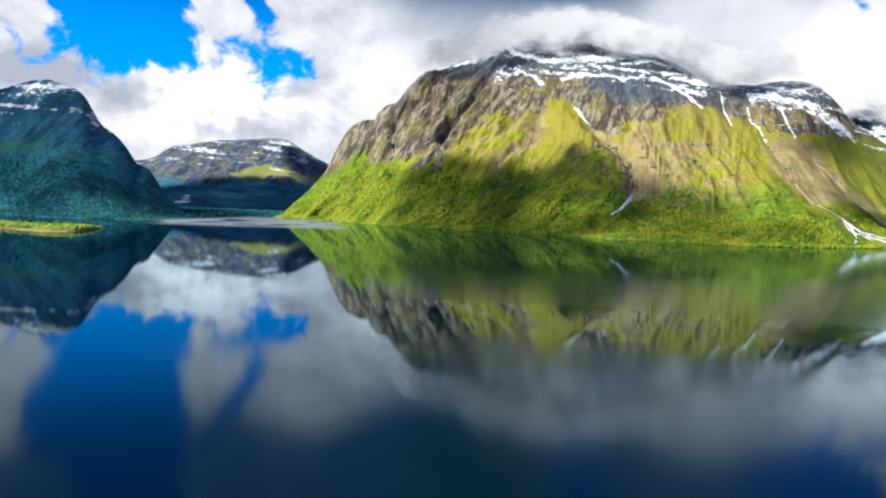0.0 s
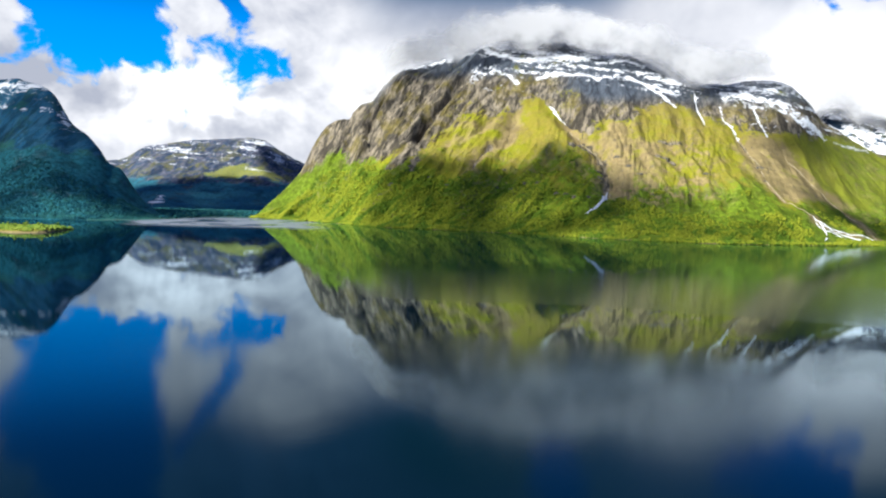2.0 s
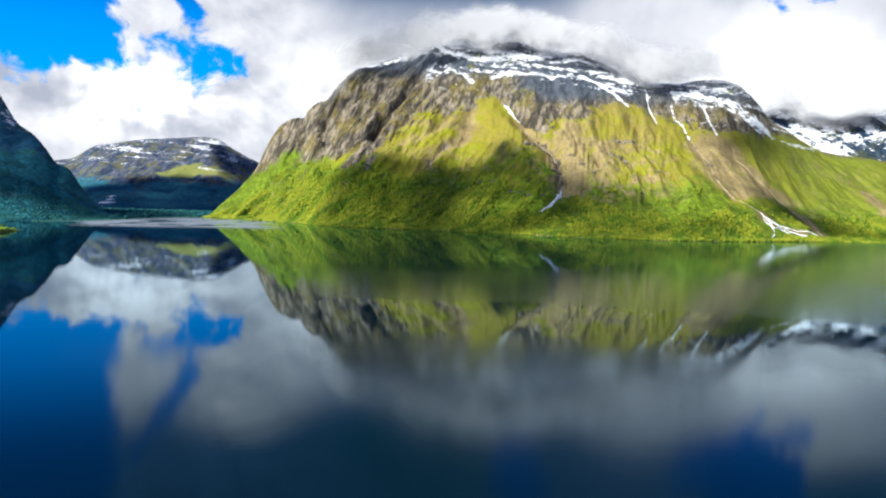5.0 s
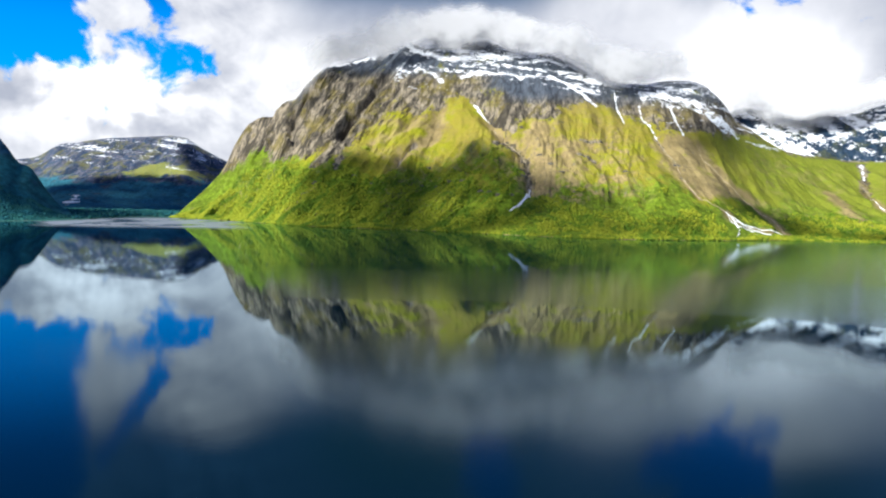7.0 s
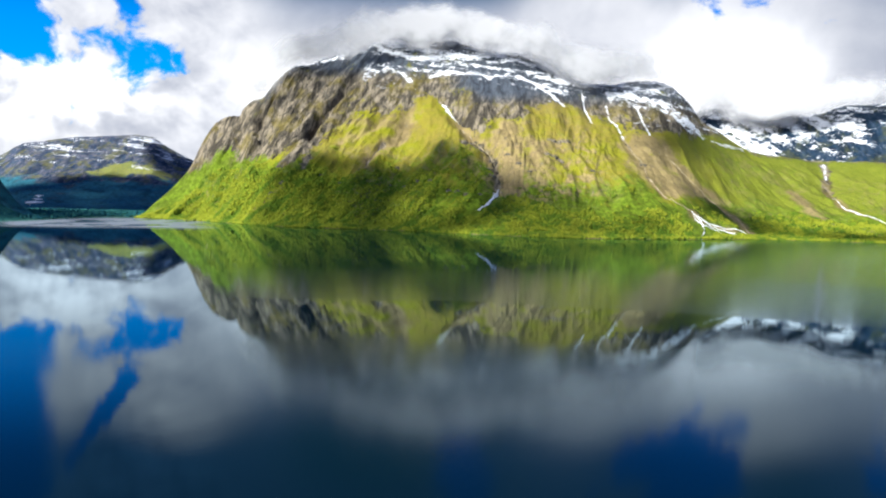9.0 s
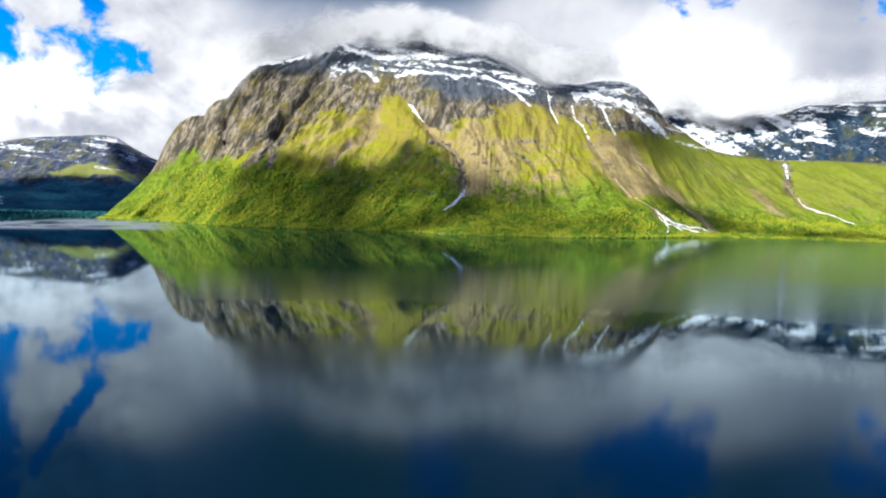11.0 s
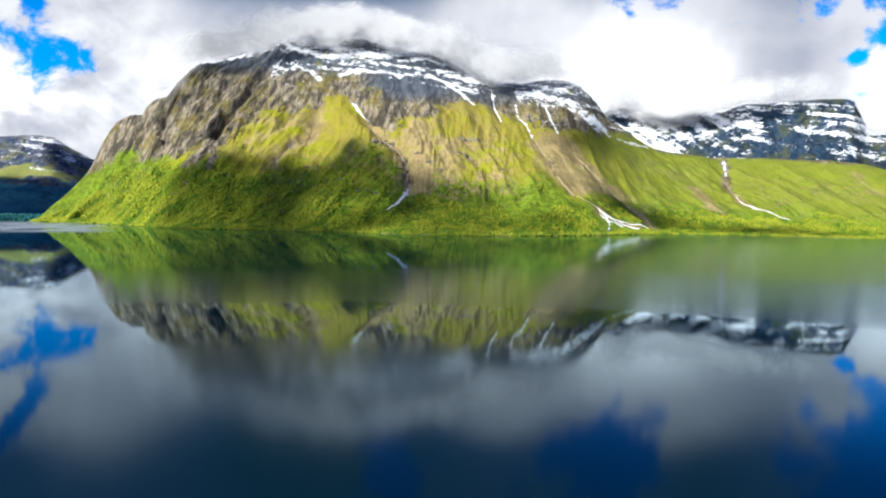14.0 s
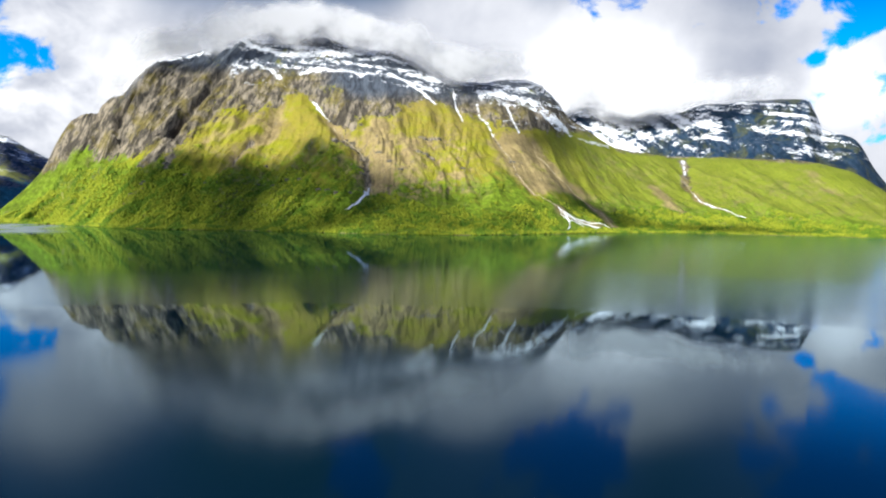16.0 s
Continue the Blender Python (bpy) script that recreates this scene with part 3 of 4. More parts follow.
def main_mountain():
    az, v, d, z, top = massif(MAIN, -12.2, 56, 1500, 420, 11, 60, 31)
    arc = np.radians(az) * 2200
    # steep leaning buttresses on the western cliffs
    cliff = smooth(az, -9.5, -7) * (1 - smooth(az, 3.5, 7)) * smooth(v, 0.45, 0.6) * (1 - smooth(v, 0.93, 1.0))
    lean = arc * 0.83 - d * 0.55
    z = z + cliff * (56 * (ridged(lean / 120, d / 420, 4, 140) - 0.6) + 34 * (fbm(lean / 26, d / 90, 5, 150, 0.6) - 0.5) + 26 * (ridged(lean / 40, d / 200, 4, 160) - 0.6))
    # slanting spurs and hollows of the wooded foot, short ribs on the grassy face
    foot = smooth(v, 0.03, 0.14) * (1 - smooth(v, 0.42, 0.58)) * (1 - smooth(az, 10, 16))
    z = z + foot * (50 * (ridged(lean / 115, d / 520, 4, 170) - 0.6) + 22 * (fbm(lean / 30, d / 90, 4, 175) - 0.5))
    face = smooth(v, 0.22, 0.34) * (1 - smooth(v, 0.66, 0.78)) * smooth(az, 9, 13) * (1 - smooth(az, 19, 22))
    z = z + face * (16 * (ridged(arc / 46, d / 300, 4, 180) - 0.6) + 12 * (fbm(arc / 18, d / 60, 4, 185) - 0.5))
    # shallow runnels slanting down the eastern slope
    east = smooth(az, 25, 30) * smooth(v, 0.04, 0.2) * (1 - smooth(v, 0.8, 1.0))
    fall = arc * 0.83 + d * 0.5
    z = z + east * (26 * (ridged(fall / 105, d / 600, 4, 195) - 0.6) + 14 * (fbm(fall / 34, d / 90, 4, 198) - 0.5))
    for nodes, half, deep in CARVED:
        z = z - deep * stroke(az, v, nodes, half)
    steep = steepness(d, z, az)
    n1 = fbm(arc / 120, d / 120, 5, 90) - 0.5
    n2 = fbm(arc / 22, d / 22, 4, 97) - 0.5
    zr = along(az, ROCK_FROM, 1)
    rock = smooth(z, zr - 35, zr + 45) * 0.85 + 0.55 * n1 + 0.35 * n2 + 0.4 * smooth(steep, 0.9, 1.6) - 0.17
    bands = fbm(arc / 160, (z + 0.15 * arc) / 14, 4, 99) - 0.5
    zs = along(az, SNOW_FROM, 1)
    snow = smooth(z, zs - 20, zs + 60) * 0.30 + 1.5 * bands + 0.6 * n2 - 0.2 * smooth(steep, 0.7, 1.3)
    snow = np.where(z < zs - 30, 0, snow)
    for nodes, half, w in SNOW_LINES:
        snow = np.maximum(snow, w * stroke(az, v, nodes, half, ragged=2.2 * n2 + 1.4 * n1))
    wood = 1.0 - smooth(v, 0.16, 0.58) + 0.9 * n1 + 0.5 * n2 + 0.22 * smooth(az, 24, 31) + 0.8 * (1 - smooth(az, -7, 4))
    scree = 0.12 + 0.55 * n1 + 0.25 * smooth(v, 0.35, 0.6) * smooth(az, 11, 13) * (1 - smooth(az, 16, 20))
    for nodes, half, w in SCREE_LINES:
        scree = np.maximum(scree, w * stroke(az, v, nodes, half, ragged=1.5 * n2))
    strand = fbm(arc / 45, 0 * arc, 3, 190)
    scree = np.maximum(scree, 0.6 * (1 - smooth(v, 0.006, 0.018)) * smooth(strand, 0.45, 0.6))
    for nodes, half, w in ROCK_LINES:
        rock = np.maximum(rock, w * stroke(az, v, nodes, half, ragged=1.5 * n2))
    x, y = place(az, d)
    ob = sheet("mountain", x, y, z, M_MAIN, {"rock": rock, "snow": snow, "wood": wood, "scree": scree, "rib": np.maximum(np.maximum(0.9 * face, 0.45 * foot), 0.3 * east) * smooth(n1, -0.12, 0.12), "lush": smooth(az + 8 * n1, 22, 31), "cool_shade": np.maximum(smooth(az + 6 * n1, 7, 12) * smooth(z + 60 * n1, 375, 440), smooth(z + 60 * n1, 450, 510))})
    MOUNTAINS.append(ob)
    tagged(ob, "steep green mountain with grey cliffs and a snowy crest above the lake", "mountain")
    open_ground = sum(stroke(az, v, nodes, 16) for nodes in (WATERFALL, DELTA_STREAM, DELTA_ARM, EAST_STREAM, SIDE_GULLY, LONG_GULLY))
    return az, v, x, y, z, wood - rock - snow - 2 * open_ground - 0.3 * smooth(az, 10, 15)


# height above the lake from which rock and snow cover the main mountain: azimuth, metres
ROCK_FROM = [(-12, 200), (-8.5, 155), (-7.3, 180), (-5.8, 215), (-5.3, 190), (-3.7, 180), (-2.1, 150), (-0.9, 180), (0.24, 231), (1.4, 274), (3.4, 325),
             (5.4, 335), (6.5, 377), (8.1, 392), (9.0, 350), (10.5, 290), (11.6, 262), (12.8, 327), (15, 348), (17.2, 373), (18.5, 343),
             (20.6, 306), (22.6, 270), (23.8, 283), (26, 304), (27.7, 300), (30, 238), (36, 226), (43, 196), (56, 150)]
SNOW_FROM = [(-12, 640), (-3, 600), (0, 520), (2, 515), (4, 465), (6.5, 460), (9.6, 460), (15, 448), (17.2, 410), (19.3, 440), (20.8, 375), (23, 350), (24.6, 355), (26.2, 340), (28, 310),
             (31, 290), (36, 290), (43, 300), (56, 400)]
MOUNTAINS = []
MAIN_GRID = main_mountain()


def other_mountain(nodes, az0, az1, na, nv, seed, rough, flute, zsnow, zrock, zwood, label, mat=None, gain=0.33, steepfrom=None, meadow=()):
    az, v, d, z, top = massif(nodes, az0, az1, na, nv, seed, rough, flute)
    steep = steepness(d, z, az)
    arc = np.radians(az) * 2200
    n1 = fbm(arc / 90, d / 90, 5, seed + 60) - 0.5
    rock = smooth(z, zrock - 40, zrock + 60) * 0.8 + 0.6 * n1 + 0.4 * smooth(steep, 0.8, 1.4)
    n2 = fbm(arc / 24, d / 24, 4, seed + 66) - 0.5
    bands = fbm((arc + 0.5 * z) / 120, (z + 0.2 * arc) / 15, 4, seed + 63) - 0.5
    snow = np.where(z < zsnow - 60, 0, smooth(z, zsnow - 50, zsnow + 90) * gain + 1.4 * bands + 0.8 * n1 + 0.8 * n2)
    if steepfrom:
        runs = fbm((arc + 0.8 * z) / 15, z / 110, 4, seed + 69) - 0.5
        part = (1 - smooth(az, *steepfrom)) * smooth(z + 60 * n2, zsnow - 120, zsnow - 60)
        snow = np.where(z < zsnow - 110, snow, snow * (1 - part) + part * (-0.06 + 0.4 * smooth(z, zsnow - 110, zsnow + 10) + 1.6 * runs + 0.6 * n1 + 1.0 * n2))
    wood = 1.0 - smooth(z, zwood, zwood + 120) + 0.8 * n1
    scree = 0.1 + 0.5 * n1
    for nodes_on, half in meadow:
        k = stroke(az, v, nodes_on, half, ragged=1.6 * n2 + n1)
        rock, wood, scree = rock - 1.2 * k, wood - 1.2 * k, scree - 0.5 * k
    x, y = place(az, d)
    ob = sheet("mountain", x, y, z, mat or M_HAZE, {"rock": rock, "snow": snow, "wood": wood, "scree": scree})
    tagged(ob, label, "mountain")
    return az, v, x, y, z, wood - rock - snow


LEFT_GRID = other_mountain(LEFT, -62, -17.5, 520, 220, 31, 45, 30, 290, 170, 110, "dark forested mountain tinted with blue haze, thin snow streaks on its dome", gain=0.30)
FAR_GRID = other_mountain(FAR, -34, 0, 360, 160, 51, 40, 30, 245, 110, 115, "distant mountain tinted blue with haze, with a snow-streaked flat top at the valley's end", M_FAR, 0.26,
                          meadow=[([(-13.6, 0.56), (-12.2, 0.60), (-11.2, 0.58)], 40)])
RIGHT_GRID = other_mountain(RIGHT, 22, 50, 560, 240, 71, 40, 34, 320, 100, 20, "rocky mountain in dark shaded colours with large snow fields behind the green slope", M_CRAG, 0.29, (33.5, 36.0))


def surroundings():
    """Plain hills that close the lake on the sides out of view."""
    az = np.linspace(54, 300, 260)[None, :] * np.ones((40, 1))
    v = np.linspace(0, 1.6, 40)[:, None] * np.ones((1, 260))
    arc = np.radians(az) * 2300
    top = 300 + 220 * fbm(arc / 600, v * 0 + 2, 3, 201)
    d = 2300 + 900 * v
    z = top * along(v, PROFILE, 1) + 40 * smooth(v, 0, 0.3) * (fbm(arc / 120, d / 120, 4, 210) - 0.5)
    z = np.where(v <= 0, -4, z)
    x, y = place(az, d)
    ob = sheet("hillside", x, y, z, M_HAZE, {"rock": smooth(z, 250, 400), "snow": 0 * z, "wood": 1 - smooth(z, 150, 260), "scree": 0 * z})
    tagged(ob, "wooded hillside closing the far end of the lake", "hillside")


surroundings()


def disc(name, radius, z, mat, segments=96, rings=1):
    bm = bmesh.new()
    bmesh.ops.create_circle(bm, cap_ends=True, segments=segments, radius=radius)
    me = bpy.data.meshes.new(name)
    bm.to_mesh(me)
    bm.free()
    me.materials.append(mat)
    ob = new(name, me)
    ob.location = (0, 0, z)
    return ob


lake = tagged(disc("water", 4600, 0.0, M_WATER), "calm dark blue lake mirroring the mountains and clouds", "lake", kind="structure")
ground = tagged(disc("ground", 4950, -6.0, plain("lake_bed", (0.09, 0.10, 0.07), (0.14, 0.13, 0.09))), "dark stony lake bed and valley floor", "ground", kind="structure")


# ---- low land ----
def low_land(name, rows, near_col, far_col, height, mat, label, seed, na=260, nd=40, weights=None):
    """Flat shore land between two lines round the lake; the rows give azimuth and the two distances."""
    az = np.linspace(rows[0][0], rows[-1][0], na)[None, :] * np.ones((nd, 1))
    t = np.linspace(0, 1, nd)[:, None] * np.ones((1, na))
    a, b = along(az, rows, near_col), along(az, rows, far_col)
    arc = np.radians(az) * 1800
    a = a + 16 * (fbm(arc / 40, 0 * arc, 4, seed) - 0.5)
    d = a + (b - a) * t
    z = height * smooth(t, 0.0, 0.25) * (1 - 0.9 * smooth(t, 0.85, 1.0)) * (0.6 + 0.8 * fbm(arc / 60, d / 60, 4, seed + 3)) - 1.2 * (1 - smooth(t, 0, 0.06)) + 0.3
    taper = 1 - smooth(az, rows[-1][0] - 2.0, rows[-1][0] - 0.1)
    z = z * taper - 0.8 * (1 - taper)
    x, y = place(az, d)
    beach = 1 - smooth(t, 0.05, 0.16) + 0.5 * (fbm(arc / 25, d / 25, 3, seed + 5) - 0.5)
    ob = sheet(name, x, y, z, mat, {"rock": 0 * z, "snow": 0 * z, "wood": 0.35 + 0 * z, "scree": beach if mat is M_MAIN else 0.3 * beach})
    tagged(ob, label, "land", kind="structure")
    return az, t, x, y, z, 0.9 - beach - 0.5 * (1 - taper)


SPIT = [(-46, 1380, 1800), (-38, 1400, 1750), (-32, 1400, 1640), (-29.2, 1405, 1580), (-26.5, 1330, 1520), (-25, 1370, 1510), (-24.2, 1440, 1500), (-23.5, 1500, 1528), (-22.9, 1530, 1538)]
VALLEY = [(-24, 1960, 2400), (-22, 1960, 2500), (-20, 2000, 3400), (-18, 2120, 3400), (-15.4, 2390, 3400), (-12, 2570, 3400), (-8, 2700, 3400), (-4, 2800, 3400)]
SPIT_GRID = low_land("shore_meadow", SPIT, 1, 2, 5.0, M_MAIN, "low sunlit grassy spit with bushes and a strip of beach", 301)
VALLEY_GRID = low_land("valley_floor", VALLEY, 1, 2, 7.0, M_HAZE, "flat wooded valley floor at the head of the lake", 321)


# ---- woods ----
def foliage(name, dark, light):
    m, n = material(name)
    pos = n.add("ShaderNodeNewGeometry")
    k = n.noise(pos.outputs["Position"], 0.5, 3.0, 0.6)
    c = n.mix(n.ramp(pos.outputs["Random Per Island"], 0.0, 1.0, 0.15, 0.9), dark, light)
    c = n.mix(n.ramp(k, 0.4, 0.7, 0.0, 0.35), c, dark)
    lean = n.add("ShaderNodeMapping")
    n.put(lean.inputs["Vector"], pos.outputs["Position"])
    lean.inputs["Rotation"].default_value = (0, radians(-40), 0)
    stand = n.noise(n.scaled(lean.outputs[0], 0.030, 0.016, 0.011), 1.0, 5.0, 0.62, 0.5)
    c = n.mix(n.ramp(stand, 0.48, 0.60, 0.0, 0.85), c, tuple(k * f for k, f in zip(dark, (0.42, 0.68, 0.9))))
    c = n.mix(n.ramp(stand, 0.45, 0.34, 0.0, 0.7), c, tuple(1.15 * q for q in light))
    finish(n, c, 0.85, k, 0.5, 0.6, spec=0.1)
    return m


M_BIRCH = foliage("birch_leaves", (0.15, 0.195, 0.012), (0.265, 0.285, 0.022))
M_SPIT = foliage("bush_leaves", (0.16, 0.25, 0.03), (0.30, 0.38, 0.06))
# leaf colours darkened and turned teal in place of haze and shade
M_HAZY_LEAVES = foliage("shaded_leaves", (0.016, 0.095, 0.105), (0.028, 0.125, 0.112))


def woods(name, grid, count, vmax, size, mat, label, seed, need=0.45, azs=None, clumps=0.9):
    """Many small uneven crowns on a slope, in one mesh."""
    az, v, x, y, z, weight = grid
    rng = np.random.default_rng(seed)
    nv, na = az.shape
    want = count * 14
    i, j = (nv * rng.random(want) ** 1.25).astype(int).clip(1, nv - 2), rng.integers(1, na - 1, want)
    clump = fbm(x[i, j] / 24, z[i, j] / 16, 4, seed + 500) - 0.5
    ok = (weight[i, j] + 0.2 * rng.random(want) + clumps * clump > need) & (v[i, j] < vmax) & (z[i, j] > 0.8)
    if azs:
        ok &= (az[i, j] > azs[0]) & (az[i, j] < azs[1])
    i, j = i[ok][:count], j[ok][:count]
    n = len(i)
    jx, jy = rng.uniform(-1.5, 1.5, (2, n))
    tall = size * rng.uniform(0.55, 1.2, n) * (1 + 0.7 * rng.random(n) ** 4)
    rings = [(0.12, 0.55), (0.42, 1.0), (0.75, 0.68)]
    k = 5
    verts = np.zeros((n, len(rings) * k + 1, 3))
    turn = rng.uniform(0, 6.28, n)
    for r, (hz, rad) in enumerate(rings):
        for q in range(k):
            a = turn + (q + 0.5 * r) * 2 * math.pi / k
            w = tall * 0.6 * rad * rng.uniform(0.65, 1.25, n)
            verts[:, r * k + q] = np.stack([np.cos(a) * w, np.sin(a) * w, tall * (hz + rng.uniform(-0.08, 0.08, n))], -1)
    verts[:, -1, 2] = tall
    verts += np.stack([x[i, j] + jx, y[i, j] + jy, z[i, j] - 0.4 - 0.22 * tall], -1)[:, None]
    tris = []
    for r in range(len(rings) - 1):
        for q in range(k):
            a, b, c, e = r * k + q, r * k + (q + 1) % k, (r + 1) * k + q, (r + 1) * k + (q + 1) % k
            tris += [(a, b, c), (b, e, c)]
    tris += [(2 * k + q, 2 * k + (q + 1) % k, 3 * k) for q in range(k)]
    tris = np.array(tris)
    faces = (tris[None] + (np.arange(n) * (len(rings) * k + 1))[:, None, None]).reshape(-1).astype(np.int32)
    me = bpy.data.meshes.new(name)
    me.vertices.add(verts.shape[0] * verts.shape[1])
    me.vertices.foreach_set("co", verts.astype(np.float32).ravel())
    me.loops.add(len(faces))
    me.loops.foreach_set("vertex_index", faces)
    me.polygons.add(len(faces) // 3)
    me.polygons.foreach_set("loop_start", np.arange(0, len(faces), 3, dtype=np.int32))
    me.polygons.foreach_set("use_smooth", np.ones(len(faces) // 3, dtype=bool))
    me.update()
    me.materials.append(mat)
    return tagged(new(name, me), label, "woodland", kind="stuff")


woods("birch_wood", MAIN_GRID, 48000, 0.56, 4.6, M_BIRCH, "light green birch wood on the lower mountain slope", 5, need=0.74, clumps=0.9)
woods("spruce_wood", LEFT_GRID, 22000, 0.5, 3.4, M_HAZY_LEAVES, "dark green wood on the shaded mountain side", 6)
woods("valley_wood", VALLEY_GRID, 4500, 1.0, 7.0, M_HAZY_LEAVES, "dark trees on the flat valley floor", 7, need=0.3)
woods("shore_bushes", SPIT_GRID, 5000, 0.9, 3.0, M_SPIT, "sunlit yellow-green bushes and small trees on the spit", 8, need=0.5)


# ---- streams ----
def drape(name, grid, nodes, widths, mat, label, category, lift=2.0, seed=1, least=0.0):
    """A ragged ribbon of falling water laid on the slope."""
    az, v, x, y, z, _ = grid
    pts = []
    for (a0, v0), (a1, v1) in zip(nodes, nodes[1:]):
        steps = 14
        pts += [(a0 + (a1 - a0) * k / steps, v0 + (v1 - v0) * k / steps) for k in range(steps)]
    pts.append(nodes[-1])
    pa, pv = np.array(pts).T
    col = (pa - az[0, 0]) / (az[0, 1] - az[0, 0])
    u = np.linspace(0, 1, len(pa))
    length = np.hypot(np.diff(pa).sum() * 38, np.diff(pv).sum() * 900)
    col = col + 4.0 * (fbm(u * length / 45, u * 0, 4, seed, 0.6) - 0.5)
    row = np.interp(pv, v[:, 0], np.arange(v.shape[0]))
    half = np.interp(u, np.linspace(0, 1, len(widths)), widths) * np.clip(-2.4 + 6.2 * fbm(u * length / 14, u * 0 + 5, 3, seed + 2, 0.6), least, 2) / 2
    cell = np.hypot(x[0, 1] - x[0, 0], y[0, 1] - y[0, 0])
    out = []
    for k in (-1.0, -0.4, 0.4, 1.0):
        c = np.clip(col + k * half / cell, 0, az.shape[1] - 1.001)
        r = np.clip(row, 0, az.shape[0] - 1.001)
        ci, ri = c.astype(int), r.astype(int)
        fc, fr = c - ci, r - ri
        s = lambda g: (g[ri, ci] * (1 - fc) + g[ri, ci + 1] * fc) * (1 - fr) + (g[ri + 1, ci] * (1 - fc) + g[ri + 1, ci + 1] * fc) * fr
        out.append((s(x), s(y) - 1.5, s(z) + lift * (1.0 if abs(k) < 0.9 else 0.2)))
    gx, gy, gz = (np.array([o[q] for o in out]) for q in range(3))
    ob = sheet(name, gx, gy, gz, mat)
    return tagged(ob, label, category)


M_FOAM = plain("white_water", (0.90, 0.91, 0.92), (0.66, 0.68, 0.68), 0.6, 0.12)
M_SILT = plain("pale_stream_bed", (0.44, 0.37, 0.26), (0.24, 0.20, 0.11), 0.9, 0.06)
drape("waterfall", MAIN_GRID, WATERFALL, [12, 22, 26, 12], M_FOAM, "white waterfall spreading at the foot of a rocky gully", "waterfall", seed=3, least=0.7)
drape("stream", MAIN_GRID, STONE_GULLY, [6, 3, 4, 3, 5], M_SILT, "thin pale stream in a stony gully", "stream", seed=4)
drape("stream", MAIN_GRID, LONG_GULLY[3:], [2, 2, 3, 2, 7, 2], M_SILT, "pale mountain stream running down a long gully", "stream", seed=5)
drape("stream", MAIN_GRID, DELTA_STREAM[:4], [2, 3, 6, 9], M_SILT, "pale stony stream above its delta", "stream", seed=6)
for shift, (a, b, c), seed in ((0.0, (5, 11, 5), 11), (0.55, (3, 8, 6), 12), (-0.5, (3, 6, 3), 13)):
    drape("stream", MAIN_GRID, [(26.3, 0.262), (26.89 + 0.5 * shift, 0.203), (27.6 + shift, 0.165), (28.3 + shift, 0.135), (29.1 + 1.5 * shift, 0.085)], [3, a, b, c, 3],
          M_FOAM, "white braid of a stream spreading over its delta", "stream", lift=2.5, seed=seed)
drape("stream", MAIN_GRID, DELTA_ARM, [5, 9, 7], M_FOAM, "short white stream arm reaching the lake", "stream", seed=7)
drape("stream", MAIN_GRID, SIDE_GULLY, [2, 1, 3, 2, 6], M_SILT, "pale stony stream bed in a brown gully", "stream", seed=8)
drape("stream", MAIN_GRID, EAST_STREAM, [2, 4, 9, 14, 6, 3], M_FOAM, "white stream fanning out on the green slope", "stream", seed=9)
drape("stream", FAR_GRID, [(-17.7, 0.30), (-18.0, 0.2), (-18.3, 0.12)], [26, 40, 30], M_FOAM, "small white waterfall in the distant valley", "waterfall", seed=10)


for nodes, widths, seed in (([(8.80, 0.688), (9.50, 0.648), (9.95, 0.628)], [2.5, 6, 4.5, 1], 21),):
    part = drape("snow_tongue", MAIN_GRID, nodes, widths, plain("old_snow", (0.82, 0.84, 0.88), (0.70, 0.73, 0.78), 0.8, 0.1), "grainy old snow in a gully", "", 1.5, seed)
    part.parent = MOUNTAINS[0]


# ---- rock outcrops of the main mountain ----
def outcrop(az, v, size, seed, mat):
    grid_az, grid_v, x, y, z, _ = MAIN_GRID
    j = int((az - grid_az[0, 0]) / (grid_az[0, 1] - grid_az[0, 0]))
    i = int(np.interp(v, grid_v[:, 0], np.arange(grid_v.shape[0])))
    bm = bmesh.new()
    bmesh.ops.create_icosphere(bm, subdivisions=3, radius=1.0)
    for q in bm.verts:
        k = noise.fractal(q.co * 1.3 + Vector((seed * 3.7, 1.0, 0)), 0.8, 2.0, 4) + 0.5 * noise.voronoi(q.co * 1.5 + Vector((seed, 0, 0)))[0][0]
        q.co = Vector((q.co.x * 1.3, q.co.y * 0.8, q.co.z * 0.75)) * size * (0.75 + 0.5 * k)
    me = bpy.data.meshes.new("outcrop")
    bm.to_mesh(me)
    bm.free()
    me.materials.append(mat)
    ob = new("outcrop", me)
    ob.location = (x[i, j], y[i, j] + 0.25 * size, z[i, j] - 0.35 * size)
    ob.parent = MOUNTAINS[0]
    return tagged(ob, "dark grey rock outcrop")


M_OUTCROP = plain("outcrop_rock", (0.05, 0.048, 0.045), (0.20, 0.175, 0.13), 0.95, 0.25)
SPOTS = [(1.9, 0.33), (-2.2, 0.34), (-3.0, 0.29), (2.6, 0.30), (6.3, 0.27), (5.7, 0.40), (10.5, 0.50), (10.9, 0.515), (11.3, 0.50), (16.4, 0.53), (16.9, 0.525), (17.3, 0.515), (9.5, 0.27), (10.1, 0.255), (10.8, 0.245), (11.6, 0.26),
         (8.3, 0.30), (7.2, 0.31), (12.2, 0.40), (12.5, 0.36), (15.2, 0.40), (14.4, 0.43), (-0.9, 0.42), (-0.4, 0.45), (0.4, 0.36), (3.1, 0.39), (5.2, 0.30),
         (23.3, 0.45), (22.9, 0.52), (13.6, 0.47), (18.4, 0.60), (19.6, 0.47)]
for k, (a, b) in enumerate(SPOTS):
    outcrop(a, b, 6.0 + 4.5 * random.random(), k, M_OUTCROP)


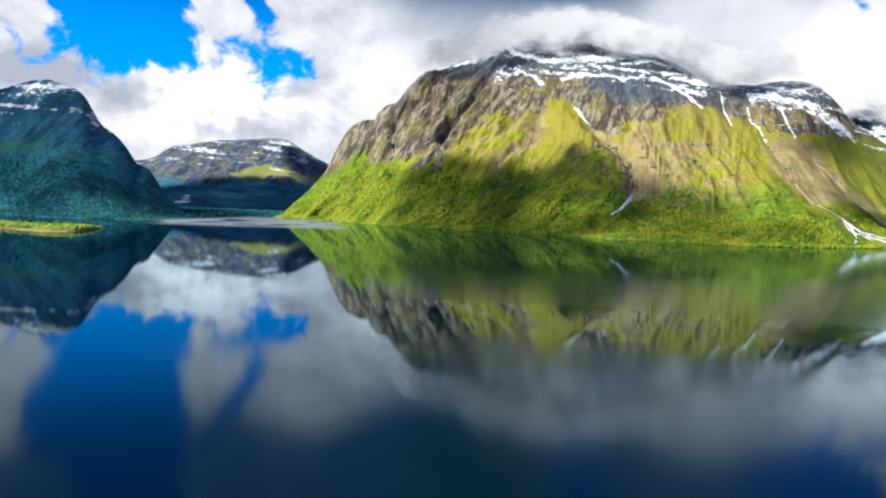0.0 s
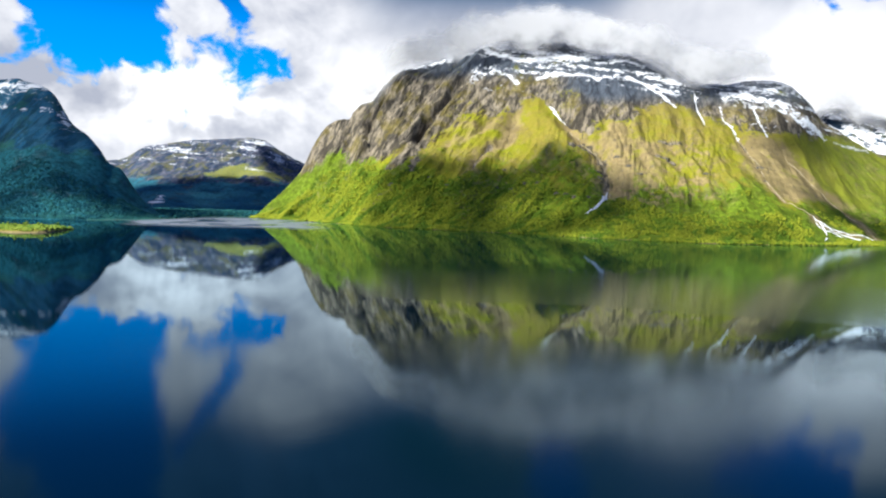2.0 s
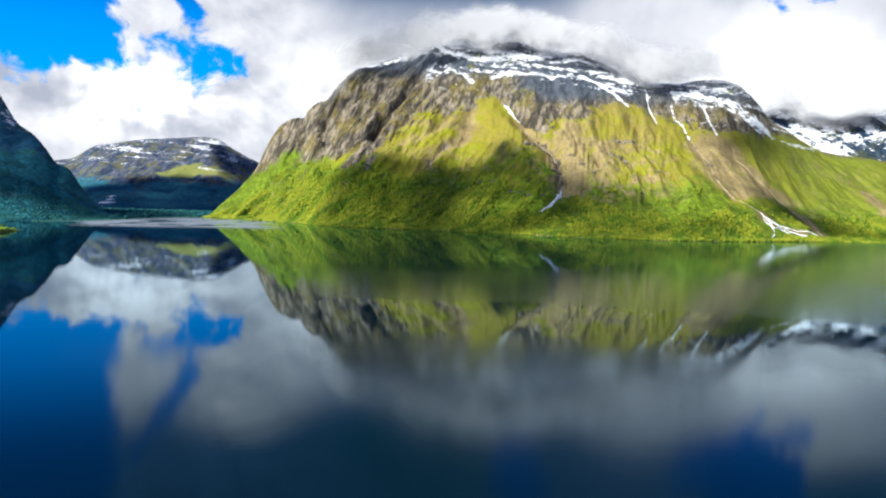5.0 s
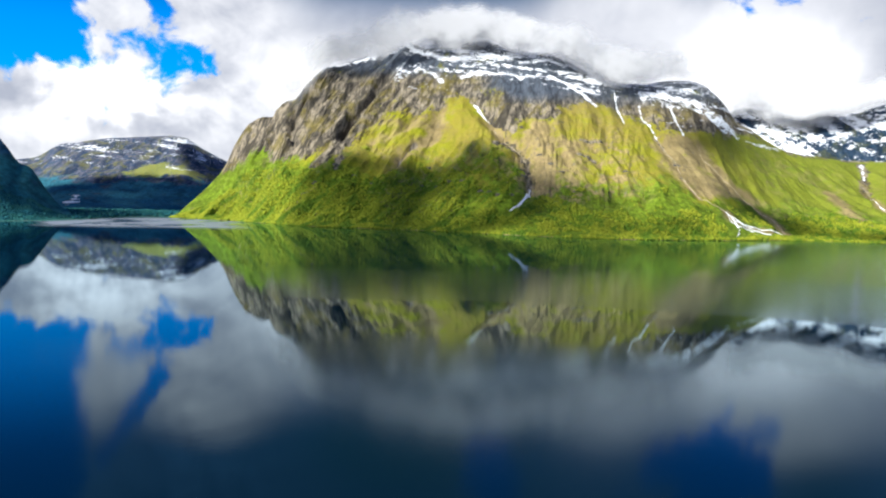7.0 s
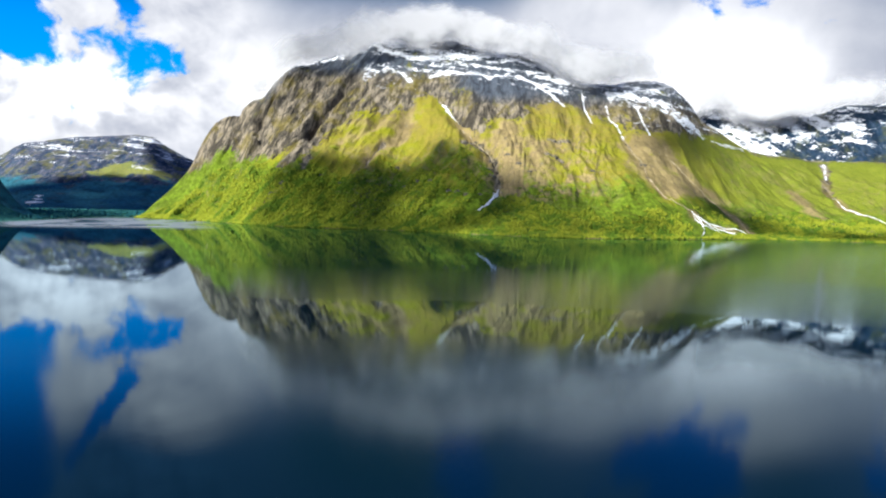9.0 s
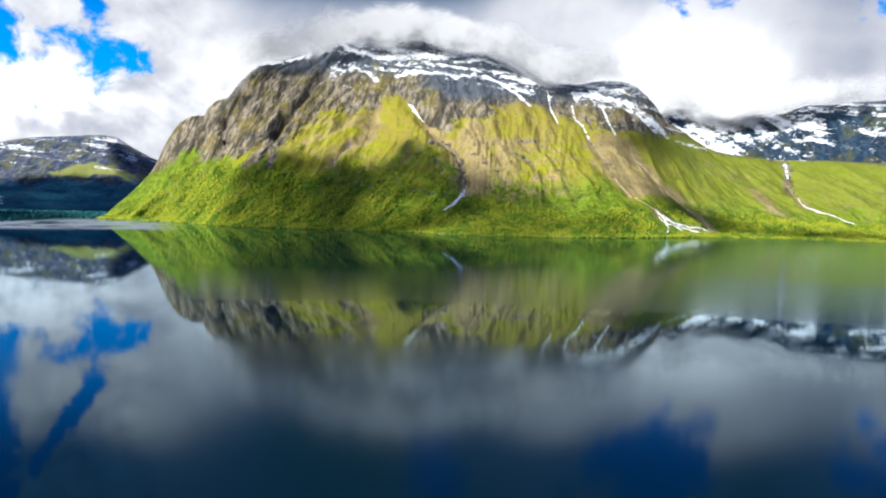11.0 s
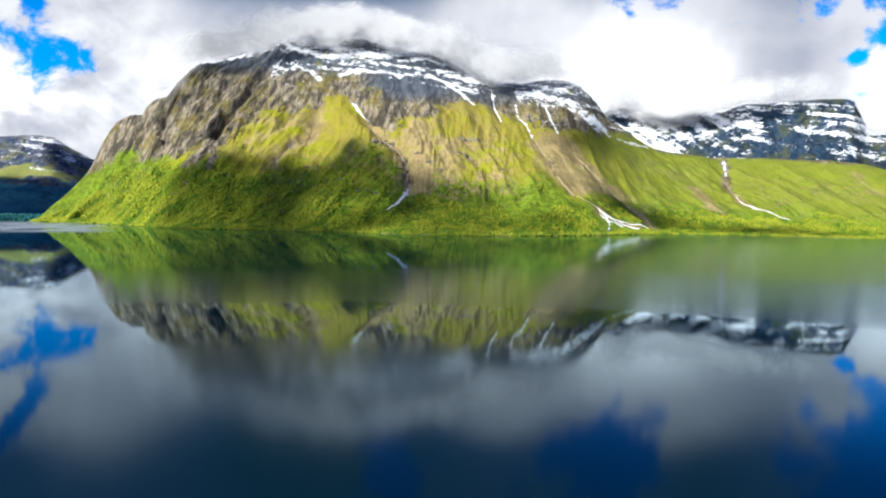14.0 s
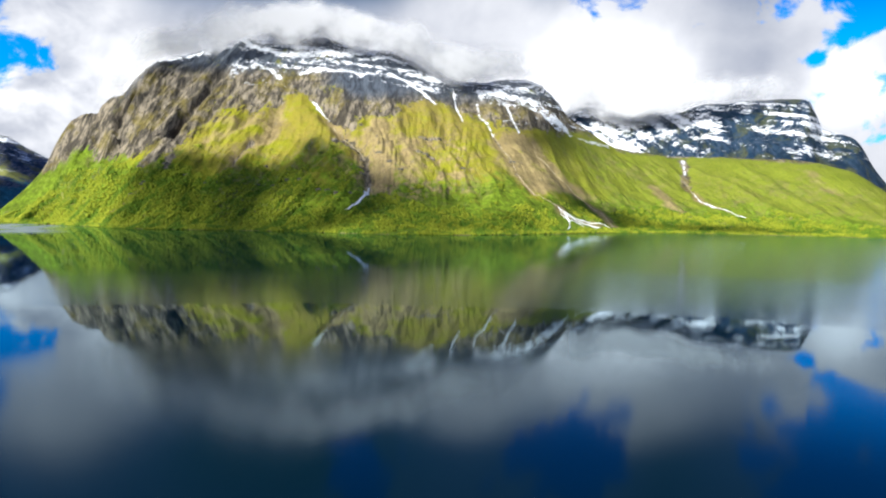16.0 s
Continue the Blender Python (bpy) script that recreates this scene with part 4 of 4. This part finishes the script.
# ---- clouds ----
def cloud_material(name, thin, thick):
    """Cloud that thins out in gaps."""
    m, n = material(name)
    pos = n.add("ShaderNodeNewGeometry").outputs["Position"]
    k = n.noise(pos, 0.011, 6.0, 0.62, 0.3)
    diff = n.add("ShaderNodeBsdfDiffuse")
    diff.inputs[0].default_value = (0.85, 0.85, 0.87, 1)
    clear = n.add("ShaderNodeBsdfTransparent")
    both = n.add("ShaderNodeMixShader")
    n.put(both.inputs[0], n.ramp(k, 0.36, 0.58, thin, thick))
    n.put(both.inputs[1], clear.outputs[0])
    n.put(both.inputs[2], diff.outputs[0])
    o = n.add("ShaderNodeOutputMaterial")
    n.put(o.inputs[0], both.outputs[0])
    return m


M_THIN = cloud_material("thin_cloud", 0.08, 0.66)
M_VEIL = cloud_material("veil_cloud", 0.05, 0.48)
M_MIDDLE = cloud_material("middle_cloud", 0.35, 0.90)
M_DENSE = cloud_material("dense_cloud", 0.38, 0.88)


def cloud(x, y, z, rx, ry, turn, mat, seed):
    """A flat-based heap of cloud."""
    bm = bmesh.new()
    bmesh.ops.create_icosphere(bm, subdivisions=5, radius=1.0)
    thick = 0.35 * min(rx, ry) + 20
    for v in bm.verts:
        p = v.co.copy()
        k = noise.fractal(p * 1.6 + Vector((seed * 7.1, 0, 0)), 0.9, 2.0, 5)
        q = p * (1 + 0.42 * k)
        v.co = (q.x * rx, q.y * ry, q.z * thick * (1.0 if q.z > 0 else 0.35))
    for f in bm.faces:
        f.smooth = True
    me = bpy.data.meshes.new("cloud")
    bm.to_mesh(me)
    bm.free()
    me.materials.append(mat)
    ob = new("cloud", me)
    ob.matrix_world = pose(x, y, z, 0, 0, turn)
    return tagged(ob, "white heap cloud drifting above the lake and slopes", "cloud", group="clouds over the lake")


# middle at 1000 m, half lengths, turn, density
CLOUDS = [(-1040, 1590, 285, 185, 47, M_THIN), (-755, 1500, 345, 210, 49, M_THIN), (-548, 1275, 255, 125, 56, M_VEIL), (-361, 1205, 125, 45, 40, M_VEIL),
          (283, 1886, 170, 34, 38, M_THIN), (68, 1441, 70, 110, 0, M_THIN), (294, 1260, 220, 34, 144, M_DENSE),
          (-2010, 1830, 470, 260, 88, M_THIN), (-1900, 2830, 520, 300, 14, M_MIDDLE), (-1500, 3480, 140, 300, 0, M_MIDDLE)]
carry = 500 / SUN_WAY.z
for k, (x, y, rx, ry, turn, mat) in enumerate(CLOUDS):
    cloud(x + SUN_WAY.x * carry, y + SUN_WAY.y * carry, 1500, rx, ry, turn, mat, k + 1)


def mist_material():
    m, n = material("cloud_mist")
    pos = n.add("ShaderNodeNewGeometry").outputs["Position"]
    k = n.noise(pos, 0.008, 7.0, 0.52)
    cover = n.ramp(n.math("ADD", n.attr("cover"), n.math("MULTIPLY", n.math("MULTIPLY", n.math("SUBTRACT", k, 0.5), 1.6), n.ramp(n.attr("cover"), 0.0, 0.4))), 0.02, 0.95)
    diff = n.add("ShaderNodeBsdfDiffuse")
    diff.inputs[0].default_value = (0.58, 0.58, 0.60, 1)
    glow = n.add("ShaderNodeBsdfTranslucent")
    glow.inputs[0].default_value = (0.58, 0.58, 0.60, 1)
    body = n.add("ShaderNodeMixShader")
    body.inputs[0].default_value = 0.35
    n.put(body.inputs[1], diff.outputs[0])
    n.put(body.inputs[2], glow.outputs[0])
    clear = n.add("ShaderNodeBsdfTransparent")
    both = n.add("ShaderNodeMixShader")
    n.put(both.inputs[0], cover)
    n.put(both.inputs[1], clear.outputs[0])
    n.put(both.inputs[2], body.outputs[0])
    o = n.add("ShaderNodeOutputMaterial")
    n.put(o.inputs[0], both.outputs[0])
    return m


M_MIST = mist_material()


def mist(nodes, az0, az1, rows, seed, leads, label, na=300, nh=90):
    """A bank of cloud lying along a crest in thin layers. rows: azimuth, height of its soft base over the crest in metres, density."""
    root = tagged(new("cloud_bank"), label, "cloud", group="clouds on the crests")
    az = np.linspace(az0, az1, na)[None, :] * np.ones((nh, 1))
    t = np.linspace(0, 1, nh)[:, None] * np.ones((1, na))
    crest, _, top = base_form(nodes, az, np.ones_like(az))
    arc = np.radians(az) * 2500
    h = -110 + 310 * t
    base, dense = along(az, rows, 1), along(az, rows, 2)
    for k, lead in enumerate(leads):
        bumps = fbm(arc / 120, h / 100, 5, seed + 20 * k) - 0.5
        cover = dense * smooth(h + 120 * bumps, base - 35, base + 60) * (1 - smooth(h + 100 * bumps, 30, 140))
        cover = cover * smooth(az, az0, az0 + 2.5) * (1 - smooth(az, az1 - 2.5, az1))
        x, y = place(az, crest - lead + 0.35 * h)
        layer = sheet("wisp", x, y, top + h, M_MIST, {"cover": cover})
        layer.parent = root


mist(MAIN, -6.5, 27, [(-6.5, 30, 0.3), (-3.5, -8, 0.62), (-1, -8, 0.62), (1, -14, 0.62), (3, -38, 0.82), (6, -44, 0.85), (9, -38, 0.82), (11, -16, 0.78), (14, -6, 0.75), (17, -18, 0.78), (19.5, -26, 0.82),
                      (22, 4, 0.5), (24.5, 4, 0.45), (27, 30, 0.3)], 401, (55, 95, 135), "pale grey cloud bank hiding the green mountain's crest")
mist(RIGHT, 24, 45, [(24, -20, 0.6), (28, -50, 0.75), (31, -55, 0.75), (33, -30, 0.65), (35, -24, 0.55), (38, -20, 0.5), (40.5, 0, 0.35), (42, 40, 0.2), (45, 90, 0.1)], 421, (90, 150, 210),
     "bright white cloud bank over the rocky mountain's snow fields")


# ---- single trees on the spit ----
M_BARK = plain("bark", (0.10, 0.08, 0.06), (0.22, 0.20, 0.17), 0.9, 1.5)


def mesh_part(name, bm, mat, parent, label=""):
    me = bpy.data.meshes.new(name)
    bm.to_mesh(me)
    bm.free()
    me.materials.append(mat)
    ob = new(name, me)
    ob.parent = parent
    return tagged(ob, label) if label else ob


def tree(tall, seed):
    """A small broad-leaved tree: tapered trunk with limbs, crown of many leaf clumps."""
    rng = random.Random(seed)
    root = new("tree")
    tagged(root, "small bright green birch tree on the grassy spit", "tree", group="trees on the spit")
    bm = bmesh.new()
    bmesh.ops.create_cone(bm, segments=7, radius1=0.03 * tall, radius2=0.008 * tall, depth=0.8 * tall, matrix=pose(0, 0, 0.4 * tall))
    for k in range(5):
        m = pose(0, 0, (0.25 + 0.1 * k) * tall, 50, 0, 72 * k + rng.uniform(-20, 20)) @ pose(0, 0, 0.15 * tall)
        bmesh.ops.create_cone(bm, segments=5, radius1=0.012 * tall, radius2=0.003 * tall, depth=0.3 * tall, matrix=m)
    mesh_part("trunk", bm, M_BARK, root, "thin grey trunk with limbs")
    bm = bmesh.new()
    for k in range(60):
        a, h = rng.uniform(0, 6.28), rng.uniform(0.22, 1.0)
        r = 0.34 * tall * math.sqrt(max(0.05, 1 - ((h - 0.5) / 0.55) ** 2)) * rng.uniform(0.4, 1.0)
        m = pose(r * math.cos(a), r * math.sin(a), h * tall, rng.uniform(0, 360), rng.uniform(0, 360), 0) @ Matrix.Diagonal((1, 1, rng.uniform(0.5, 0.9), 1))
        got = bmesh.ops.create_icosphere(bm, subdivisions=1, radius=rng.uniform(0.06, 0.12) * tall, matrix=m)
        for v in got["verts"]:
            v.co += Vector((rng.uniform(-1, 1), rng.uniform(-1, 1), rng.uniform(-1, 1))) * 0.025 * tall
    mesh_part("crown", bm, M_SPIT, root)
    return root


def spit_trees():
    az, t, x, y, z, _ = SPIT_GRID
    rng = random.Random(12)
    kinds = [tree(5.5, 1), tree(4.2, 2), tree(6.8, 3)]
    spots = []
    for k in range(44):
        a = rng.uniform(-31.0, -24.3)
        j = int((a - az[0, 0]) / (az[0, 1] - az[0, 0]))
        i = int(rng.uniform(0.25, 0.8) * az.shape[0])
        spots.append((x[i, j], y[i, j], z[i, j] - 0.1))
    for k, (px, py, pz) in enumerate(spots):
        m = pose(px, py, pz, 0, 0, rng.uniform(0, 360))
        if k < len(kinds):
            kinds[k].matrix_basis = m
        else:
            copy_thing(kinds[k % 3], m)


spit_trees()
